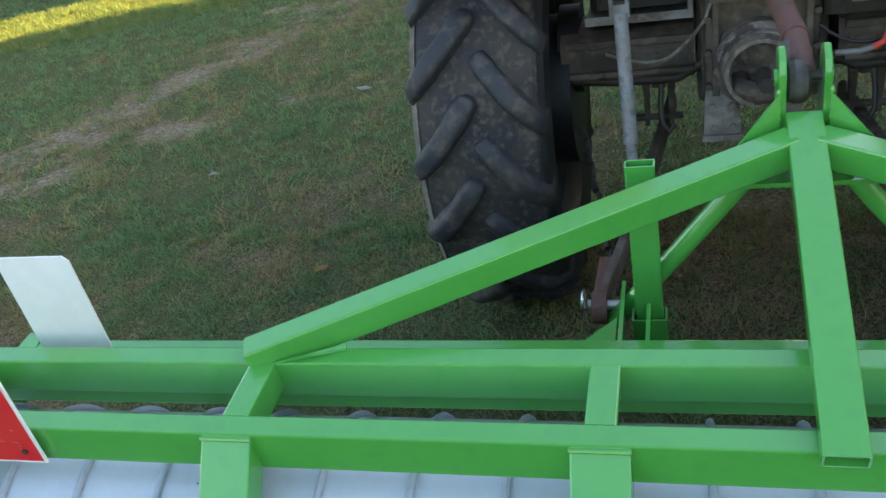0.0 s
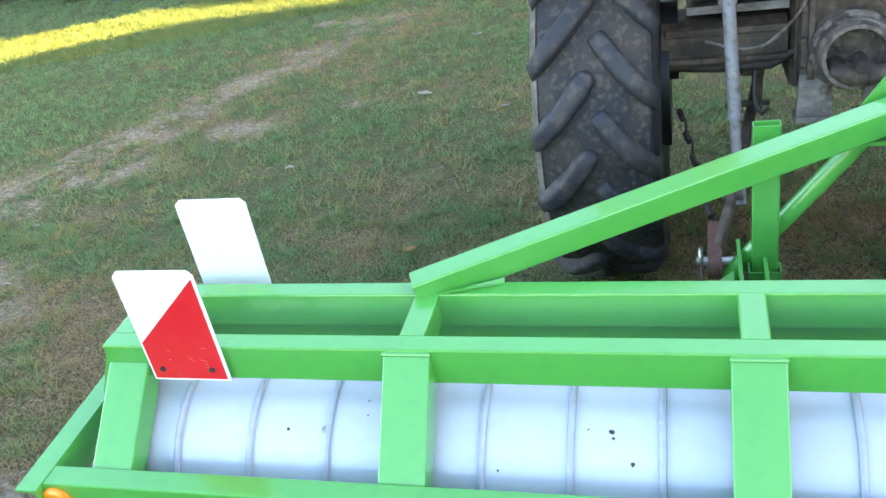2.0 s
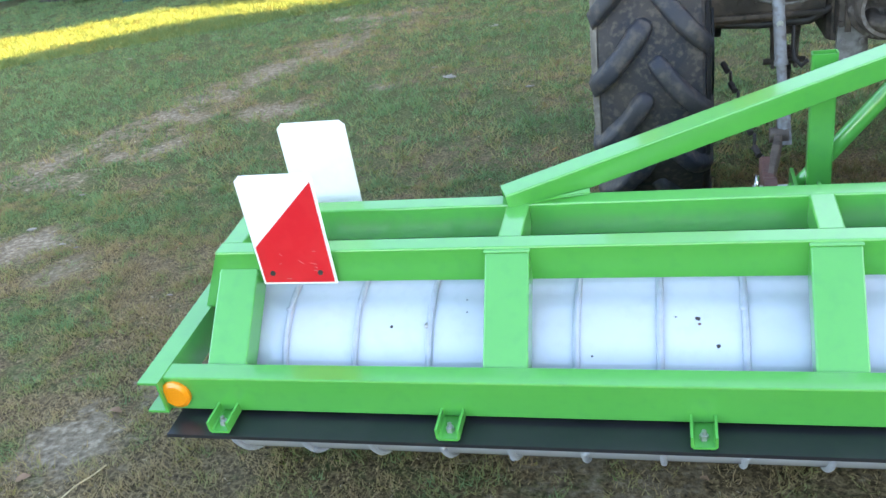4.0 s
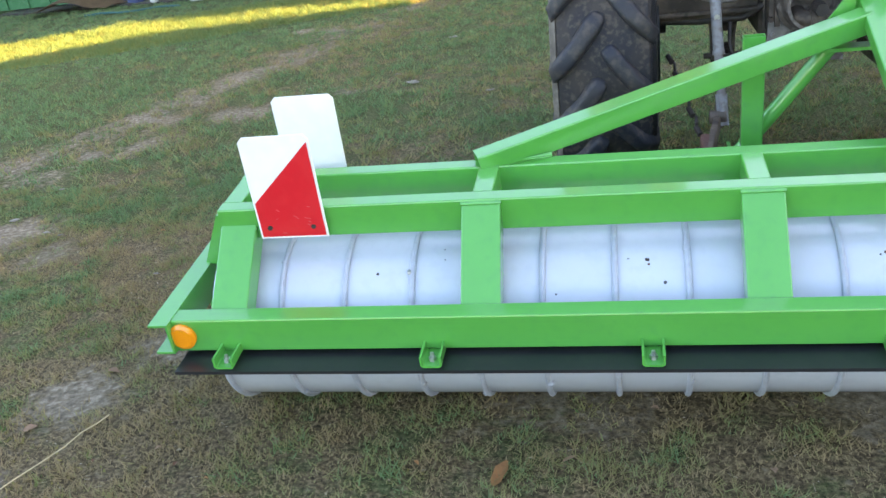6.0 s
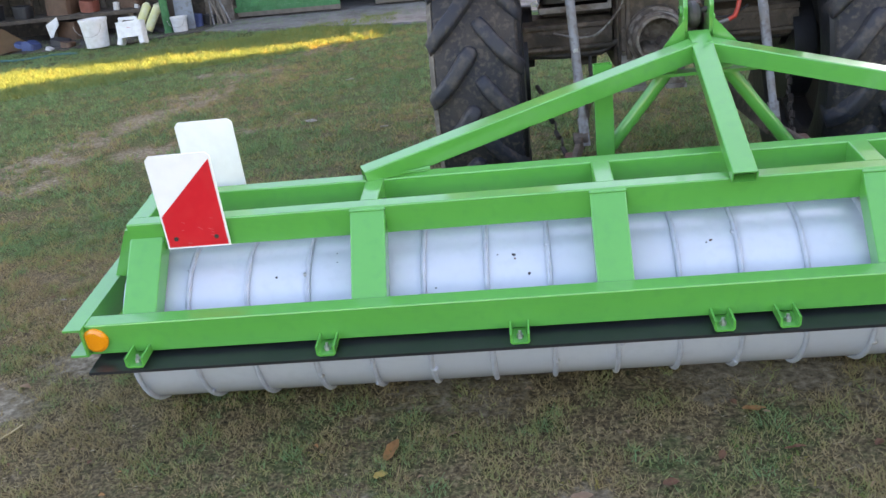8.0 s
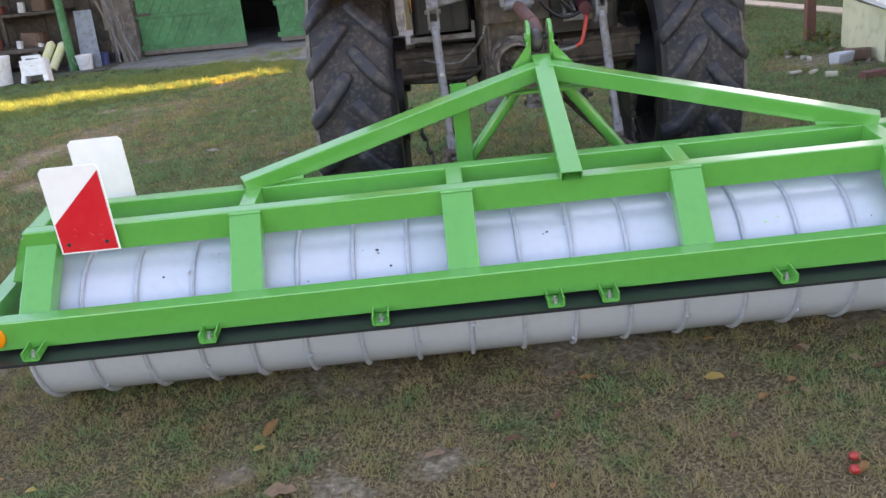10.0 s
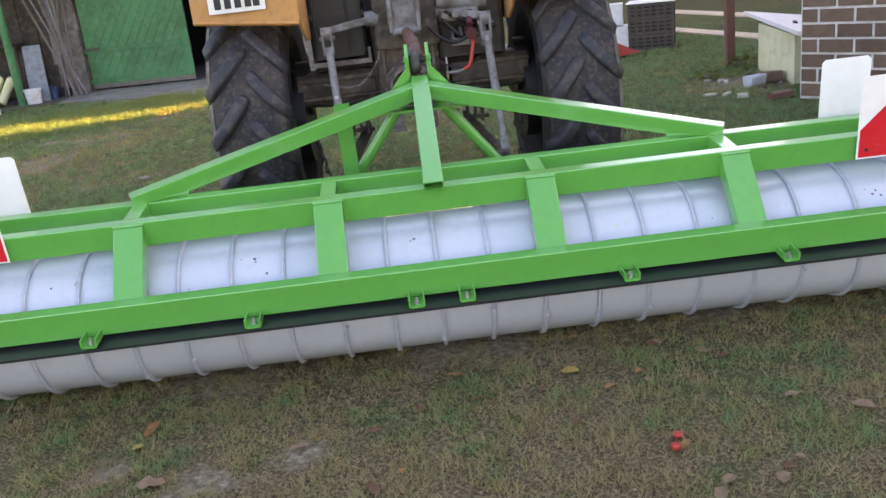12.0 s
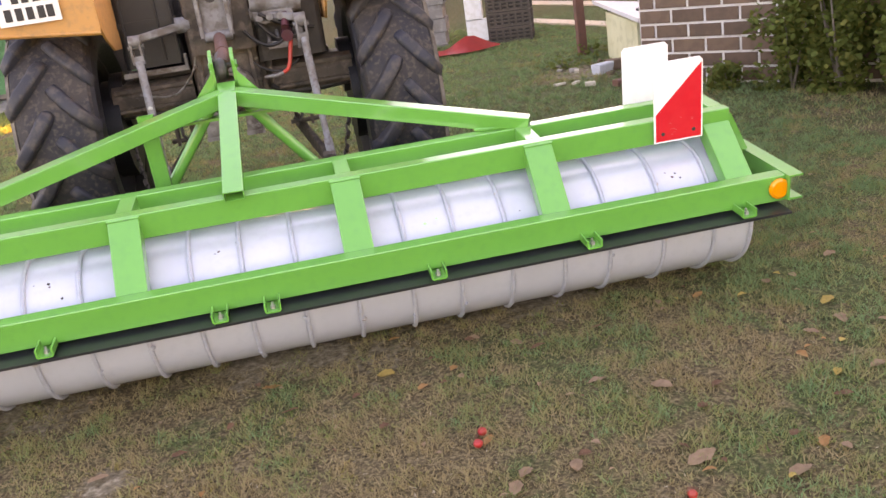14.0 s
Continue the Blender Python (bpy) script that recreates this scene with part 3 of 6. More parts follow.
for sx in (-1, 1):
    lo, hi = sorted((sx * 0.72, sx * 0.24))
    tpart("axle_housing", GREASY, lambda bm: (tube(bm, (lo, 2.0, 1.035), (hi, 2.0, 1.035), 0.36, 0.20, 0.07), tube(bm, (lo + 0.02, 1.835, 1.10), (hi, 1.835, 1.10), 0.05, 0.028, 0.006), tube(bm, (lo + 0.02, 1.83, 0.985), (hi, 1.83, 0.985), 0.05, 0.022, 0.006), bolts(bm, [(sx * (0.30 + 0.07 * k), 1.825, 1.045) for k in range(5)])), "greasy brown cast rear axle housing")
    # the larger disc is added to fill the shaded gap inside the wheel
    tpart("axle_flange", WHEELSHADE, lambda bm: (rod(bm, (sx * 0.655, 2.02, 1.035), (sx * 0.735, 2.02, 1.035), 0.17, 24), rod(bm, (sx * 0.69, 2.06, 0.86), (sx * 0.80, 2.06, 0.86), 0.30, 28)), "axle flange and added disc blackened for shade")
    tpart("axle_pipe", DARKIRON, lambda bm: pipe(bm, [Vector((sx * 0.70, 1.88, 0.95)), Vector((sx * 0.50, 1.86, 0.94)), Vector((sx * 0.30, 1.85, 0.945)), Vector((sx * 0.21, 1.83, 1.0))], 0.018, 12), "dull metal pipe under the axle", "round")
tpart("gearbox", GREASY, lambda bm: (box(bm, (-0.23, 1.80, 0.86), (0.21, 3.6, 1.42), 0.05), box(bm, (-0.21, 1.72, 0.90), (0.17, 1.82, 1.36), 0.03), box(bm, (-0.20, 1.64, 1.26), (0.18, 1.95, 1.60), 0.03), [box(bm, (x - 0.012, 1.69, 0.92), (x + 0.012, 1.74, 1.34), 0.005) for x in (-0.17, 0.13)], bolts(bm, [(x, 1.715, z) for x in (-0.195, 0.155) for z in (0.95, 1.07, 1.19, 1.31)])), "greasy brown cast-iron gearbox")
tpart("engine_block", GREASY, lambda bm: (box(bm, (-0.25, 3.6, 0.75), (0.25, 5.0, 1.35), 0.05), box(bm, (-0.33, 3.3, 1.35), (0.33, 5.2, 1.75), 0.08)))
tpart("platform", DARKIRON, lambda bm: (box(bm, (-0.60, 2.25, 1.16), (0.60, 2.31, 2.0), 0.01), box(bm, (-0.60, 1.98, 1.135), (0.60, 3.2, 1.165), 0.01), [box(bm, (x - 0.02, 2.2, 1.16), (x + 0.02, 2.26, 1.9), 0.006) for x in (-0.45, 0.3, 0.5)]), "dark soiled driver platform")
# two bolted feet under the power take-off
for x0, x1 in ((-0.215, -0.085), (0.022, 0.118)):
    tpart("drawbar_foot", ALUGREY, lambda bm: (polygon_prism(bm, [Vector((x0, 1.70, 0.755)), Vector((x1, 1.70, 0.755)), Vector((x1 - 0.008, 1.70, 0.94)), Vector((x0 + 0.008, 1.70, 0.94))], (0, 0.03, 0)), box(bm, (x0 - 0.006, 1.685, 0.75), (x1 + 0.006, 1.80, 0.772), 0.006), bolts(bm, [(x0 + 0.04, 1.70, 0.80), (x1 - 0.028, 1.70, 0.80), (x0 + 0.03, 1.70, 0.88), (x1 - 0.03, 1.70, 0.88)], 0.014, 0.012)), "worn grey drawbar foot with bolts")
tpart("pto_housing", FLAKY, lambda bm: (lathe_y(bm, [(1.74, 0.155), (1.67, 0.15), (1.655, 0.134), (1.60, 0.124), (1.575, 0.118), (1.575, 0.104), (1.62, 0.098), (1.69, 0.092), (1.705, 0.06), (1.705, 0.0)], (-0.03, 1.03), 32), bolts(bm, [(-0.02 + 0.126 * math.cos(a), 1.643, 1.02 + 0.126 * math.sin(a)) for a in [k * math.pi / 4 + 0.2 for k in range(8)]], 0.012, 0.012)), "scuffed round power take-off housing")
tpart("pto_shaft", DARKIRON, lambda bm: (rod(bm, (-0.02, 1.48, 1.02), (-0.02, 1.60, 1.02), 0.026, 18), [tube(bm, (-0.02 + 0.024 * math.cos(a), 1.485, 1.02 + 0.024 * math.sin(a)), (-0.02 + 0.024 * math.cos(a), 1.57, 1.02 + 0.024 * math.sin(a)), 0.008, 0.008, 0.002) for a in [k * math.pi / 3 for k in range(6)]]), "splined dark shaft end")
tpart("stub_pipe", GREASY, lambda bm: (pipe(bm, [Vector(p) for p in ((-0.095, 1.66, 0.985), (-0.085, 1.60, 0.970), (-0.04, 1.575, 0.965), (0.03, 1.57, 0.964), (0.07, 1.57, 0.966))], 0.036, 16), rod(bm, (-0.052, 1.575, 0.966), (-0.03, 1.575, 0.966), 0.042, 18), rod(bm, (0.01, 1.571, 0.965), (0.03, 1.571, 0.965), 0.042, 18)), "soiled stub pipe under the shaft", "round")
tpart("pto_guard", ALUGREY, lambda bm: torus_y(bm, (-0.02, 1.625, 1.02), 0.13, 0.011, 20, 40, 150), "chipped silver shaft guard rim", "round")
tpart("top_link_bracket", SILVER, lambda bm: (polygon_prism(bm, [Vector(p) for p in ((-0.125, 1.52, 1.64), (0.085, 1.52, 1.64), (0.075, 1.52, 1.42), (0.05, 1.52, 1.33), (-0.09, 1.52, 1.33), (-0.115, 1.52, 1.42))], (0, 0.14, 0)), tube(bm, (-0.10, 1.50, 1.36), (-0.10, 1.50, 1.62), 0.022, 0.06, 0.005, up=(0, 1, 0)), tube(bm, (0.06, 1.50, 1.36), (0.06, 1.50, 1.62), 0.022, 0.06, 0.005, up=(0, 1, 0)), rod(bm, (-0.09, 1.51, 1.36), (0.06, 1.51, 1.36), 0.028, 18), bolts(bm, [(-0.075, 1.52, 1.40), (0.035, 1.52, 1.40), (-0.075, 1.52, 1.60), (0.035, 1.52, 1.60)], 0.016, 0.014)), "worn silver top link bracket")
tpart("bracket_hole", DARKIRON, lambda bm: rod(bm, (-0.02, 1.512, 1.575), (-0.02, 1.53, 1.575), 0.032, 20), "dark cross hole")
BALLGREY = material("worn_grey_iron", (0.075, 0.072, 0.068), 0.5, second=(0.035, 0.03, 0.026), scale=14, amount=0.9, bump=0.3, bump_scale=60)
EYE = L(APX[0], 0.93, 0.36) + Vector((-0.012, 0.012, -0.018))
tpart("top_link", RUST, lambda bm: (rod(bm, L(APX[0], 0.93, 0.36), L(APX[0], 0.93, 0.36) + Vector((0, 0.18, 0.05)), 0.034, 18, 0.03), rod(bm, L(APX[0], 0.93, 0.36) + Vector((0, 0.17, 0.047)), (-0.015, 1.52, 1.35), 0.034, 18)), "rusty red top link")
tpart("top_link_eye", BALLGREY, lambda bm: (lathe(bm, [(-0.030, 0.018), (-0.030, 0.036), (-0.022, 0.050), (-0.008, 0.057), (0.008, 0.057), (0.022, 0.050), (0.030, 0.036), (0.030, 0.018)], EYE, 28), rod(bm, EYE + Vector((0, 0.02, 0.01)), EYE + Vector((0, 0.13, 0.05)), 0.036, 18, 0.033)), "worn grey ball end")
for sx, top, low in ((-1, Vector((-0.477, 1.56, 1.37)), Vector((-0.445, 1.33, 0.63))), (1, Vector((0.447, 1.58, 1.36)), Vector((0.478, 1.33, 0.63)))):
    d = (low - top).normalized()
    tpart("lift_arm", SILVER, lambda bm: (tube(bm, (sx * 0.20, 1.66, 1.44), (top.x - sx * 0.02, 1.575, top.z + 0.035), 0.032, 0.044, 0.01), rod(bm, (top.x - 0.032, 1.56, top.z + 0.025), (top.x + 0.032, 1.56, top.z + 0.025), 0.034, 18), rod(bm, (sx * 0.17, 1.68, 1.44), (sx * 0.25, 1.68, 1.44), 0.045, 18)), "worn silver lift arm")
    tpart("lift_clevis", SILVER, lambda bm: (box(bm, (top.x - 0.033, 1.53, top.z - 0.085), (top.x - 0.019, 1.585, top.z + 0.045), 0.004), box(bm, (top.x + 0.019, 1.53, top.z - 0.085), (top.x + 0.033, 1.585, top.z + 0.045), 0.004), box(bm, (top.x - 0.033, 1.532, top.z - 0.10), (top.x + 0.033, 1.583, top.z - 0.055), 0.006), rod(bm, (top.x - 0.045, 1.557, top.z - 0.005), (top.x + 0.045, 1.557, top.z - 0.005), 0.013, 12)), "small clevis with pin")
    tpart("lift_rod", RODWHITE, lambda bm: (rod(bm, top + d * 0.09, top + d * 0.50, 0.0235, 20), rod(bm, top + d * 0.495, top + d * 0.515, 0.027, 20), rod(bm, top + d * 0.51, low, 0.019, 18), tube(bm, low - d * 0.09, low + d * 0.05, 0.028, 0.05, 0.006, up=(1, 0, 0))), "worn grey lift rod")
    tpart("lower_link", GREASY, lambda bm: (tube(bm, (TRX + sx * 0.33, 2.25, 0.70), (TRX + sx * 0.46, 1.35, 0.60), 0.035, 0.085, 0.008), tube(bm, (TRX + sx * 0.46, 1.36, 0.60), (TRX + sx * 0.535, 0.95, 0.575), 0.03, 0.075, 0.008), rod(bm, (TRX + sx * 0.43, 1.33, 0.62), (TRX + sx * 0.50, 1.33, 0.62), 0.03, 18)), "greasy flat lower link")
    tpart("link_end", RUST, lambda bm: (rod(bm, (TRX + sx * 0.52, 0.87, 0.575), (TRX + sx * 0.565, 0.87, 0.575), 0.05, 20), tube(bm, (TRX + sx * 0.542, 0.90, 0.575), (TRX + sx * 0.537, 1.10, 0.585), 0.045, 0.07, 0.01)), "rusty red link ball end")
    tpart("linch_pin", CHROME, lambda bm: (rod(bm, (TRX + sx * 0.585, 0.86, 0.53), (TRX + sx * 0.585, 0.86, 0.64), 0.007, 8), torus(bm, (TRX + sx * 0.59, 0.86, 0.61), 0.03, 0.004, 20, 6)), "bright linch pin with ring")
    tpart("check_chain", DARKIRON, lambda bm: [torus(bm, (TRX + sx * (0.64 - 0.012 * k), 1.72 - 0.055 * k, 0.80 - 0.028 * k), 0.022, 0.006, 12, 6) if k % 2 else rod(bm, (TRX + sx * (0.655 - 0.012 * k), 1.74 - 0.055 * k, 0.81 - 0.028 * k), (TRX + sx * (0.64 - 0.012 * k), 1.69 - 0.055 * k, 0.79 - 0.028 * k), 0.013, 8) for k in range(12)], "dark greasy check chain")
    tpart("link_bracket", GREASY, lambda bm: ([polygon_prism(bm, [Vector((sx * 0.375 + a, 2.0, z)) for a, z in ((k * 0.075, 0.96), (k * 0.030, 0.96), (k * 0.034, 0.84), (k * 0.040, 0.70), (k * 0.056, 0.70), (k * 0.060, 0.84))], (0, 0.05, 0)) for k in (-1, 1)], box(bm, (sx * 0.375 - 0.028, 2.0, 0.855), (sx * 0.375 + 0.028, 2.06, 0.955), 0.008), rod(bm, (sx * 0.375 - 0.09, 2.02, 0.73), (sx * 0.375 + 0.09, 2.02, 0.73), 0.014, 14)), "greasy forked lower link bracket")
    tpart("hanging_hook", DARKIRON, lambda bm: pipe(bm, [Vector((sx * 0.36, 1.83, 0.93)), Vector((sx * 0.365, 1.80, 0.86)), Vector((sx * 0.36, 1.77, 0.80)), Vector((sx * 0.335, 1.75, 0.775)), Vector((sx * 0.31, 1.75, 0.80))], 0.010, 8), "small dark hook", "round")
tpart("battery_box", BLACKPLASTIC, lambda bm: (box(bm, (-0.60, 1.84, 1.22), (-0.255, 2.12, 1.72), 0.025), [box(bm, (x, 1.825, 1.25), (x + 0.014, 1.85, 1.70), 0.004) for x in (-0.57, -0.37, -0.285)], box(bm, (-0.605, 1.83, 1.46), (-0.25, 2.13, 1.49), 0.006)), "black plastic box beside the gearbox")
tpart("box_tray", ALUGREY, lambda bm: (box(bm, (-0.62, 1.81, 1.175), (-0.24, 2.14, 1.19), 0.004), box(bm, (-0.62, 1.806, 1.175), (-0.24, 1.814, 1.205), 0.003), box(bm, (-0.26, 1.80, 1.18), (-0.24, 1.84, 1.27), 0.004)), "bent metal tray under the black box")
tpart("valve_block", SILVER, lambda bm: (rod(bm, (0.18, 1.66, 1.50), (0.47, 1.66, 1.47), 0.05, 20), rod(bm, (0.22, 1.66, 1.50), (0.25, 1.66, 1.497), 0.058, 20), box(bm, (0.19, 1.62, 1.38), (0.42, 1.75, 1.45), 0.012), [rod(bm, (0.22 + 0.06 * k, 1.585, 1.415), (0.22 + 0.06 * k, 1.64, 1.415), 0.02, 12) for k in range(4)]), "grey hydraulic valve block")
tpart("valve_spool", SILVER, lambda bm: (box(bm, (0.24, 1.60, 1.235), (0.42, 1.70, 1.275), 0.008), box(bm, (0.41, 1.57, 1.22), (0.455, 1.64, 1.40), 0.01), rod(bm, (0.432, 1.55, 1.25), (0.432, 1.58, 1.25), 0.016, 8), [rod(bm, (0.255 + 0.05 * k, 1.60, 1.27 + 0.02 * (k % 2)), (0.255 + 0.05 * k, 1.68, 1.33), 0.011, 8) for k in range(4)]), "soiled hydraulic valve spools")
tpart("valve_back", DARKIRON, lambda bm: box(bm, (0.17, 1.74, 1.16), (0.58, 1.96, 1.62), 0.03), "dark soiled casting behind the valves")
tpart("hydraulic_cap", MAROON, lambda bm: (rod(bm, (0.36, 1.56, 1.30), (0.36, 1.66, 1.32), 0.034, 18), rod(bm, (0.355, 1.57, 1.35), (0.37, 1.63, 1.42), 0.022, 14)), "dirty dark red hydraulic cap")
tpart("control_lever", REDLEVER, lambda bm: pipe(bm, [Vector((0.375, 1.60, 1.27)), Vector((0.362, 1.57, 1.22)), Vector((0.345, 1.555, 1.15)), Vector((0.33, 1.55, 1.115)), Vector((0.30, 1.55, 1.10))], 0.012, 10), "bent red lever", "round")
tpart("lever_rod", SILVER, lambda bm: pipe(bm, [Vector((0.30, 1.55, 1.10)), Vector((0.26, 1.55, 1.09)), Vector((0.19, 1.56, 1.087))], 0.010, 10), "bare metal lever end", "round")
for a, b, sag_by, r in (((0.20, 1.60, 1.40), (0.44, 1.62, 1.26), 0.05, 0.011), ((0.12, 1.60, 1.36), (0.36, 1.60, 1.30), 0.07, 0.010), ((0.14, 1.58, 1.18), (0.40, 1.58, 1.16), 0.06, 0.006), ((0.22, 1.59, 1.44), (0.52, 1.66, 1.32), 0.02, 0.012)):
    tpart("hose", BLACKPLASTIC, lambda bm: pipe(bm, sag(a, b, sag_by), r), "black rubber hose", "round")
tpart("cable", ALUGREY, lambda bm: pipe(bm, [Vector(p) for p in ((-0.55, 1.78, 1.075), (-0.48, 1.75, 1.058), (-0.41, 1.74, 1.046), (-0.36, 1.74, 1.047), (-0.327, 1.74, 1.057), (-0.29, 1.74, 1.085), (-0.256, 1.735, 1.119), (-0.225, 1.72, 1.158), (-0.201, 1.71, 1.195), (-0.185, 1.70, 1.25))], 0.0065, 10), "thin grey cable sagging below the axle", "round")
tpart("rod_bolt", ZINC, lambda bm: rod(bm, (-0.462, 1.43, 1.035), (-0.462, 1.50, 1.035), 0.013, 10), "zinc bolt through the lift rod")


# ---- ground ----
TRACK = [(-6.4, 1.2), (-5.53, 2.66), (-4.92, 4.04), (-4.65, 5.12), (-4.17, 6.55), (-3.74, 8.12), (-3.14, 9.96)]
SPOTS = [(-4.9, 4.3, 0.34), (-4.72, 4.72, 0.3), (-4.57, 3.42, 0.36), (-4.85, 3.3, 0.3), (-5.02, 2.8, 0.36), (-4.08, 4.2, 0.28), (-3.82, 4.28, 0.22), (-3.23, 4.76, 0.26), (-4.22, 7.68, 0.26), (-4.62, 7.82, 0.2), (-4.4, 6.5, 0.25), (-4.42, 5.9, 0.28), (-4.55, 1.8, 0.36), (-4.12, 1.45, 0.2), (-3.05, 0.0, 0.26), (-2.85, 0.45, 0.18), (-3.15, -0.5, 0.14), (-0.64, -0.7, 0.13), (-1.0, -0.85, 0.14), (-1.39, -0.68, 0.12), (3.8, 6.2, 0.7), (0.1, 0.25, 0.5), (1.2, 0.3, 0.5), (-1.2, 0.3, 0.5)]
DRYSPOTS = [(-2.25, 2.45, 0.9), (-3.25, 1.62, 0.7), (-2.6, 1.2, 0.5), (-1.43, 2.24, 0.6), (-3.0, -0.6, 0.9), (-1.03, 3.61, 0.7), (0.0, 2.04, 1.1)]


def off_track(x, y):
    best = 9.0
    for (ax, ay), (bx, by) in zip(TRACK, TRACK[1:]):
        dx, dy = bx - ax, by - ay
        t = max(0.0, min(1.0, ((x - ax) * dx + (y - ay) * dy) / (dx * dx + dy * dy)))
        best = min(best, math.hypot(x - ax - t * dx, y - ay - t * dy))
    return best


def rough(x, y):
    return noise.noise((x * 1.1, y * 1.1, 3.1)) * 0.32 + noise.noise((x * 3.7, y * 3.7, 7.7)) * 0.42 + noise.noise((x * 11.0, y * 11.0, 2.2)) * 0.45


def streaks(x, y):
    """Unevenness drawn out along the way that wheels run."""
    return noise.noise((0.45 * (0.38 * x + 0.92 * y), 2.6 * (0.92 * x - 0.38 * y), 5.3)) + 0.5 * noise.noise((1.3 * (0.38 * x + 0.92 * y), 6.5 * (0.92 * x - 0.38 * y), 9.1))


def trodden(y):
    """1 close behind and under the roller, fading out towards the lawn."""
    return max(0.0, min(1.0, 1.0 - (y - 0.6) / 1.6))


def wear(x, y):
    """How bare (0 to 1) and how dry (0 to 1) the lawn is at a place."""
    n = rough(x, y)
    off = off_track(x, y)
    b = max([0.50 - off * 0.9 + 0.55 * streaks(x, y) * max(0.0, 1 - off)] + [1.0 - 0.9 * math.hypot(x - cx, y - cy) / r for cx, cy, r in SPOTS])
    green_side = max(0.0, min(1.0, (-0.93 * (x + 5.3) + 0.37 * (y - 3.2)) * 0.8)) * max(0.0, min(1.0, y - 2.5))
    d = max([1.0 - off * 0.9] + [0.95 - 0.65 * math.hypot(x - cx, y - cy) / r for cx, cy, r in DRYSPOTS] + [b + 0.3])
    far = 0.35 if x > 1.3 and y > 4.0 and math.hypot(x - 3.8, y - 6.2) > 0.8 else 0.0
    b += trodden(y) * (0.16 + 0.35 * noise.noise((x * 2.3, y * 2.3, 4.4)))
    return max(0.0, min(1.0, b + n * 0.75 - far)), max(0.0, min(1.0, 0.24 + max(0.0, d) * 0.42 + n * 1.1 - far - 0.38 * green_side + 0.30 * noise.noise((x * 0.55, y * 0.55, 6.1)) + 0.30 * noise.noise((x * 1.7, y * 1.7, 2.6)) + 0.36 * max(0.0, min(1.0, 1.0 - y))))


def lie(x, y):
    """Height of the ground."""
    return 0.012 * noise.noise((x * 0.7, y * 0.7, 0.0)) + 0.008 * noise.noise((x * 2.7, y * 2.7, 5.0))


def ground_material():
    m = bpy.data.materials.new("worn_lawn_soil")
    m.use_nodes = True
    nt = m.node_tree
    b = nt.nodes["Principled BSDF"]
    geo = nt.nodes.new("ShaderNodeNewGeometry")
    att = nt.nodes.new("ShaderNodeAttribute")
    att.attribute_name = "bare"

    def noise_tex(scale, detail=8):
        n = nt.nodes.new("ShaderNodeTexNoise")
        n.inputs["Scale"].default_value, n.inputs["Detail"].default_value, n.inputs["Roughness"].default_value = scale, detail, 0.65
        nt.links.new(geo.outputs["Position"], n.inputs["Vector"])
        return n.outputs["Fac"]

    def ramp(src, stops):
        r = nt.nodes.new("ShaderNodeValToRGB")
        while len(r.color_ramp.elements) < len(stops):
            r.color_ramp.elements.new(0.5)
        for e, (p, c) in zip(r.color_ramp.elements, stops):
            e.position, e.color = p, (*c, 1)
        nt.links.new(src, r.inputs[0])
        return r.outputs[0]

    def uneven(src, tex, much):
        """Breaks a broad mask up into patches."""
        a = nt.nodes.new("ShaderNodeMath")
        a.operation = "MULTIPLY_ADD"
        nt.links.new(tex, a.inputs[0])
        a.inputs[1].default_value, a.inputs[2].default_value = much * 2, -much
        b2 = nt.nodes.new("ShaderNodeMath")
        nt.links.new(a.outputs[0], b2.inputs[0])
        nt.links.new(src, b2.inputs[1])
        c = nt.nodes.new("ShaderNodeMapRange")
        c.interpolation_type = "SMOOTHSTEP"
        c.inputs["From Min"].default_value, c.inputs["From Max"].default_value = 0.15, 0.85
        nt.links.new(b2.outputs[0], c.inputs["Value"])
        return c.outputs[0]

    dry = nt.nodes.new("ShaderNodeAttribute")
    dry.attribute_name = "dry"
    fine = noise_tex(60, 10)
    green = ramp(fine, [(0.34, (0.028, 0.038, 0.014)), (0.50, (0.080, 0.098, 0.038)), (0.66, (0.17, 0.18, 0.08))])
    brown = ramp(fine, [(0.34, (0.038, 0.029, 0.017)), (0.50, (0.145, 0.110, 0.060)), (0.66, (0.30, 0.235, 0.13))])
    soil = ramp(noise_tex(26, 12), [(0.32, (0.092, 0.073, 0.047)), (0.5, (0.222, 0.186, 0.13)), (0.68, (0.40, 0.35, 0.26))])
    mix = nt.nodes.new("ShaderNodeMix")
    mix.data_type = "RGBA"
    nt.links.new(uneven(dry.outputs["Fac"], noise_tex(14, 6), 0.9), mix.inputs["Factor"])
    nt.links.new(green, mix.inputs["A"])
    nt.links.new(brown, mix.inputs["B"])
    mix2 = nt.nodes.new("ShaderNodeMix")
    mix2.data_type = "RGBA"
    nt.links.new(uneven(att.outputs["Fac"], noise_tex(18, 8), 1.2), mix2.inputs["Factor"])
    nt.links.new(mix.outputs["Result"], mix2.inputs["A"])
    nt.links.new(soil, mix2.inputs["B"])
    nt.links.new(mix2.outputs["Result"], b.inputs["Base Color"])
    b.inputs["Roughness"].default_value, b.inputs["Specular IOR Level"].default_value = 0.95, 0.15
    bp = nt.nodes.new("ShaderNodeBump")
    bp.inputs["Strength"].default_value, bp.inputs["Distance"].default_value = 1.0, 0.03
    nt.links.new(noise_tex(30, 10), bp.inputs["Height"])
    nt.links.new(bp.outputs[0], b.inputs["Normal"])
    return m


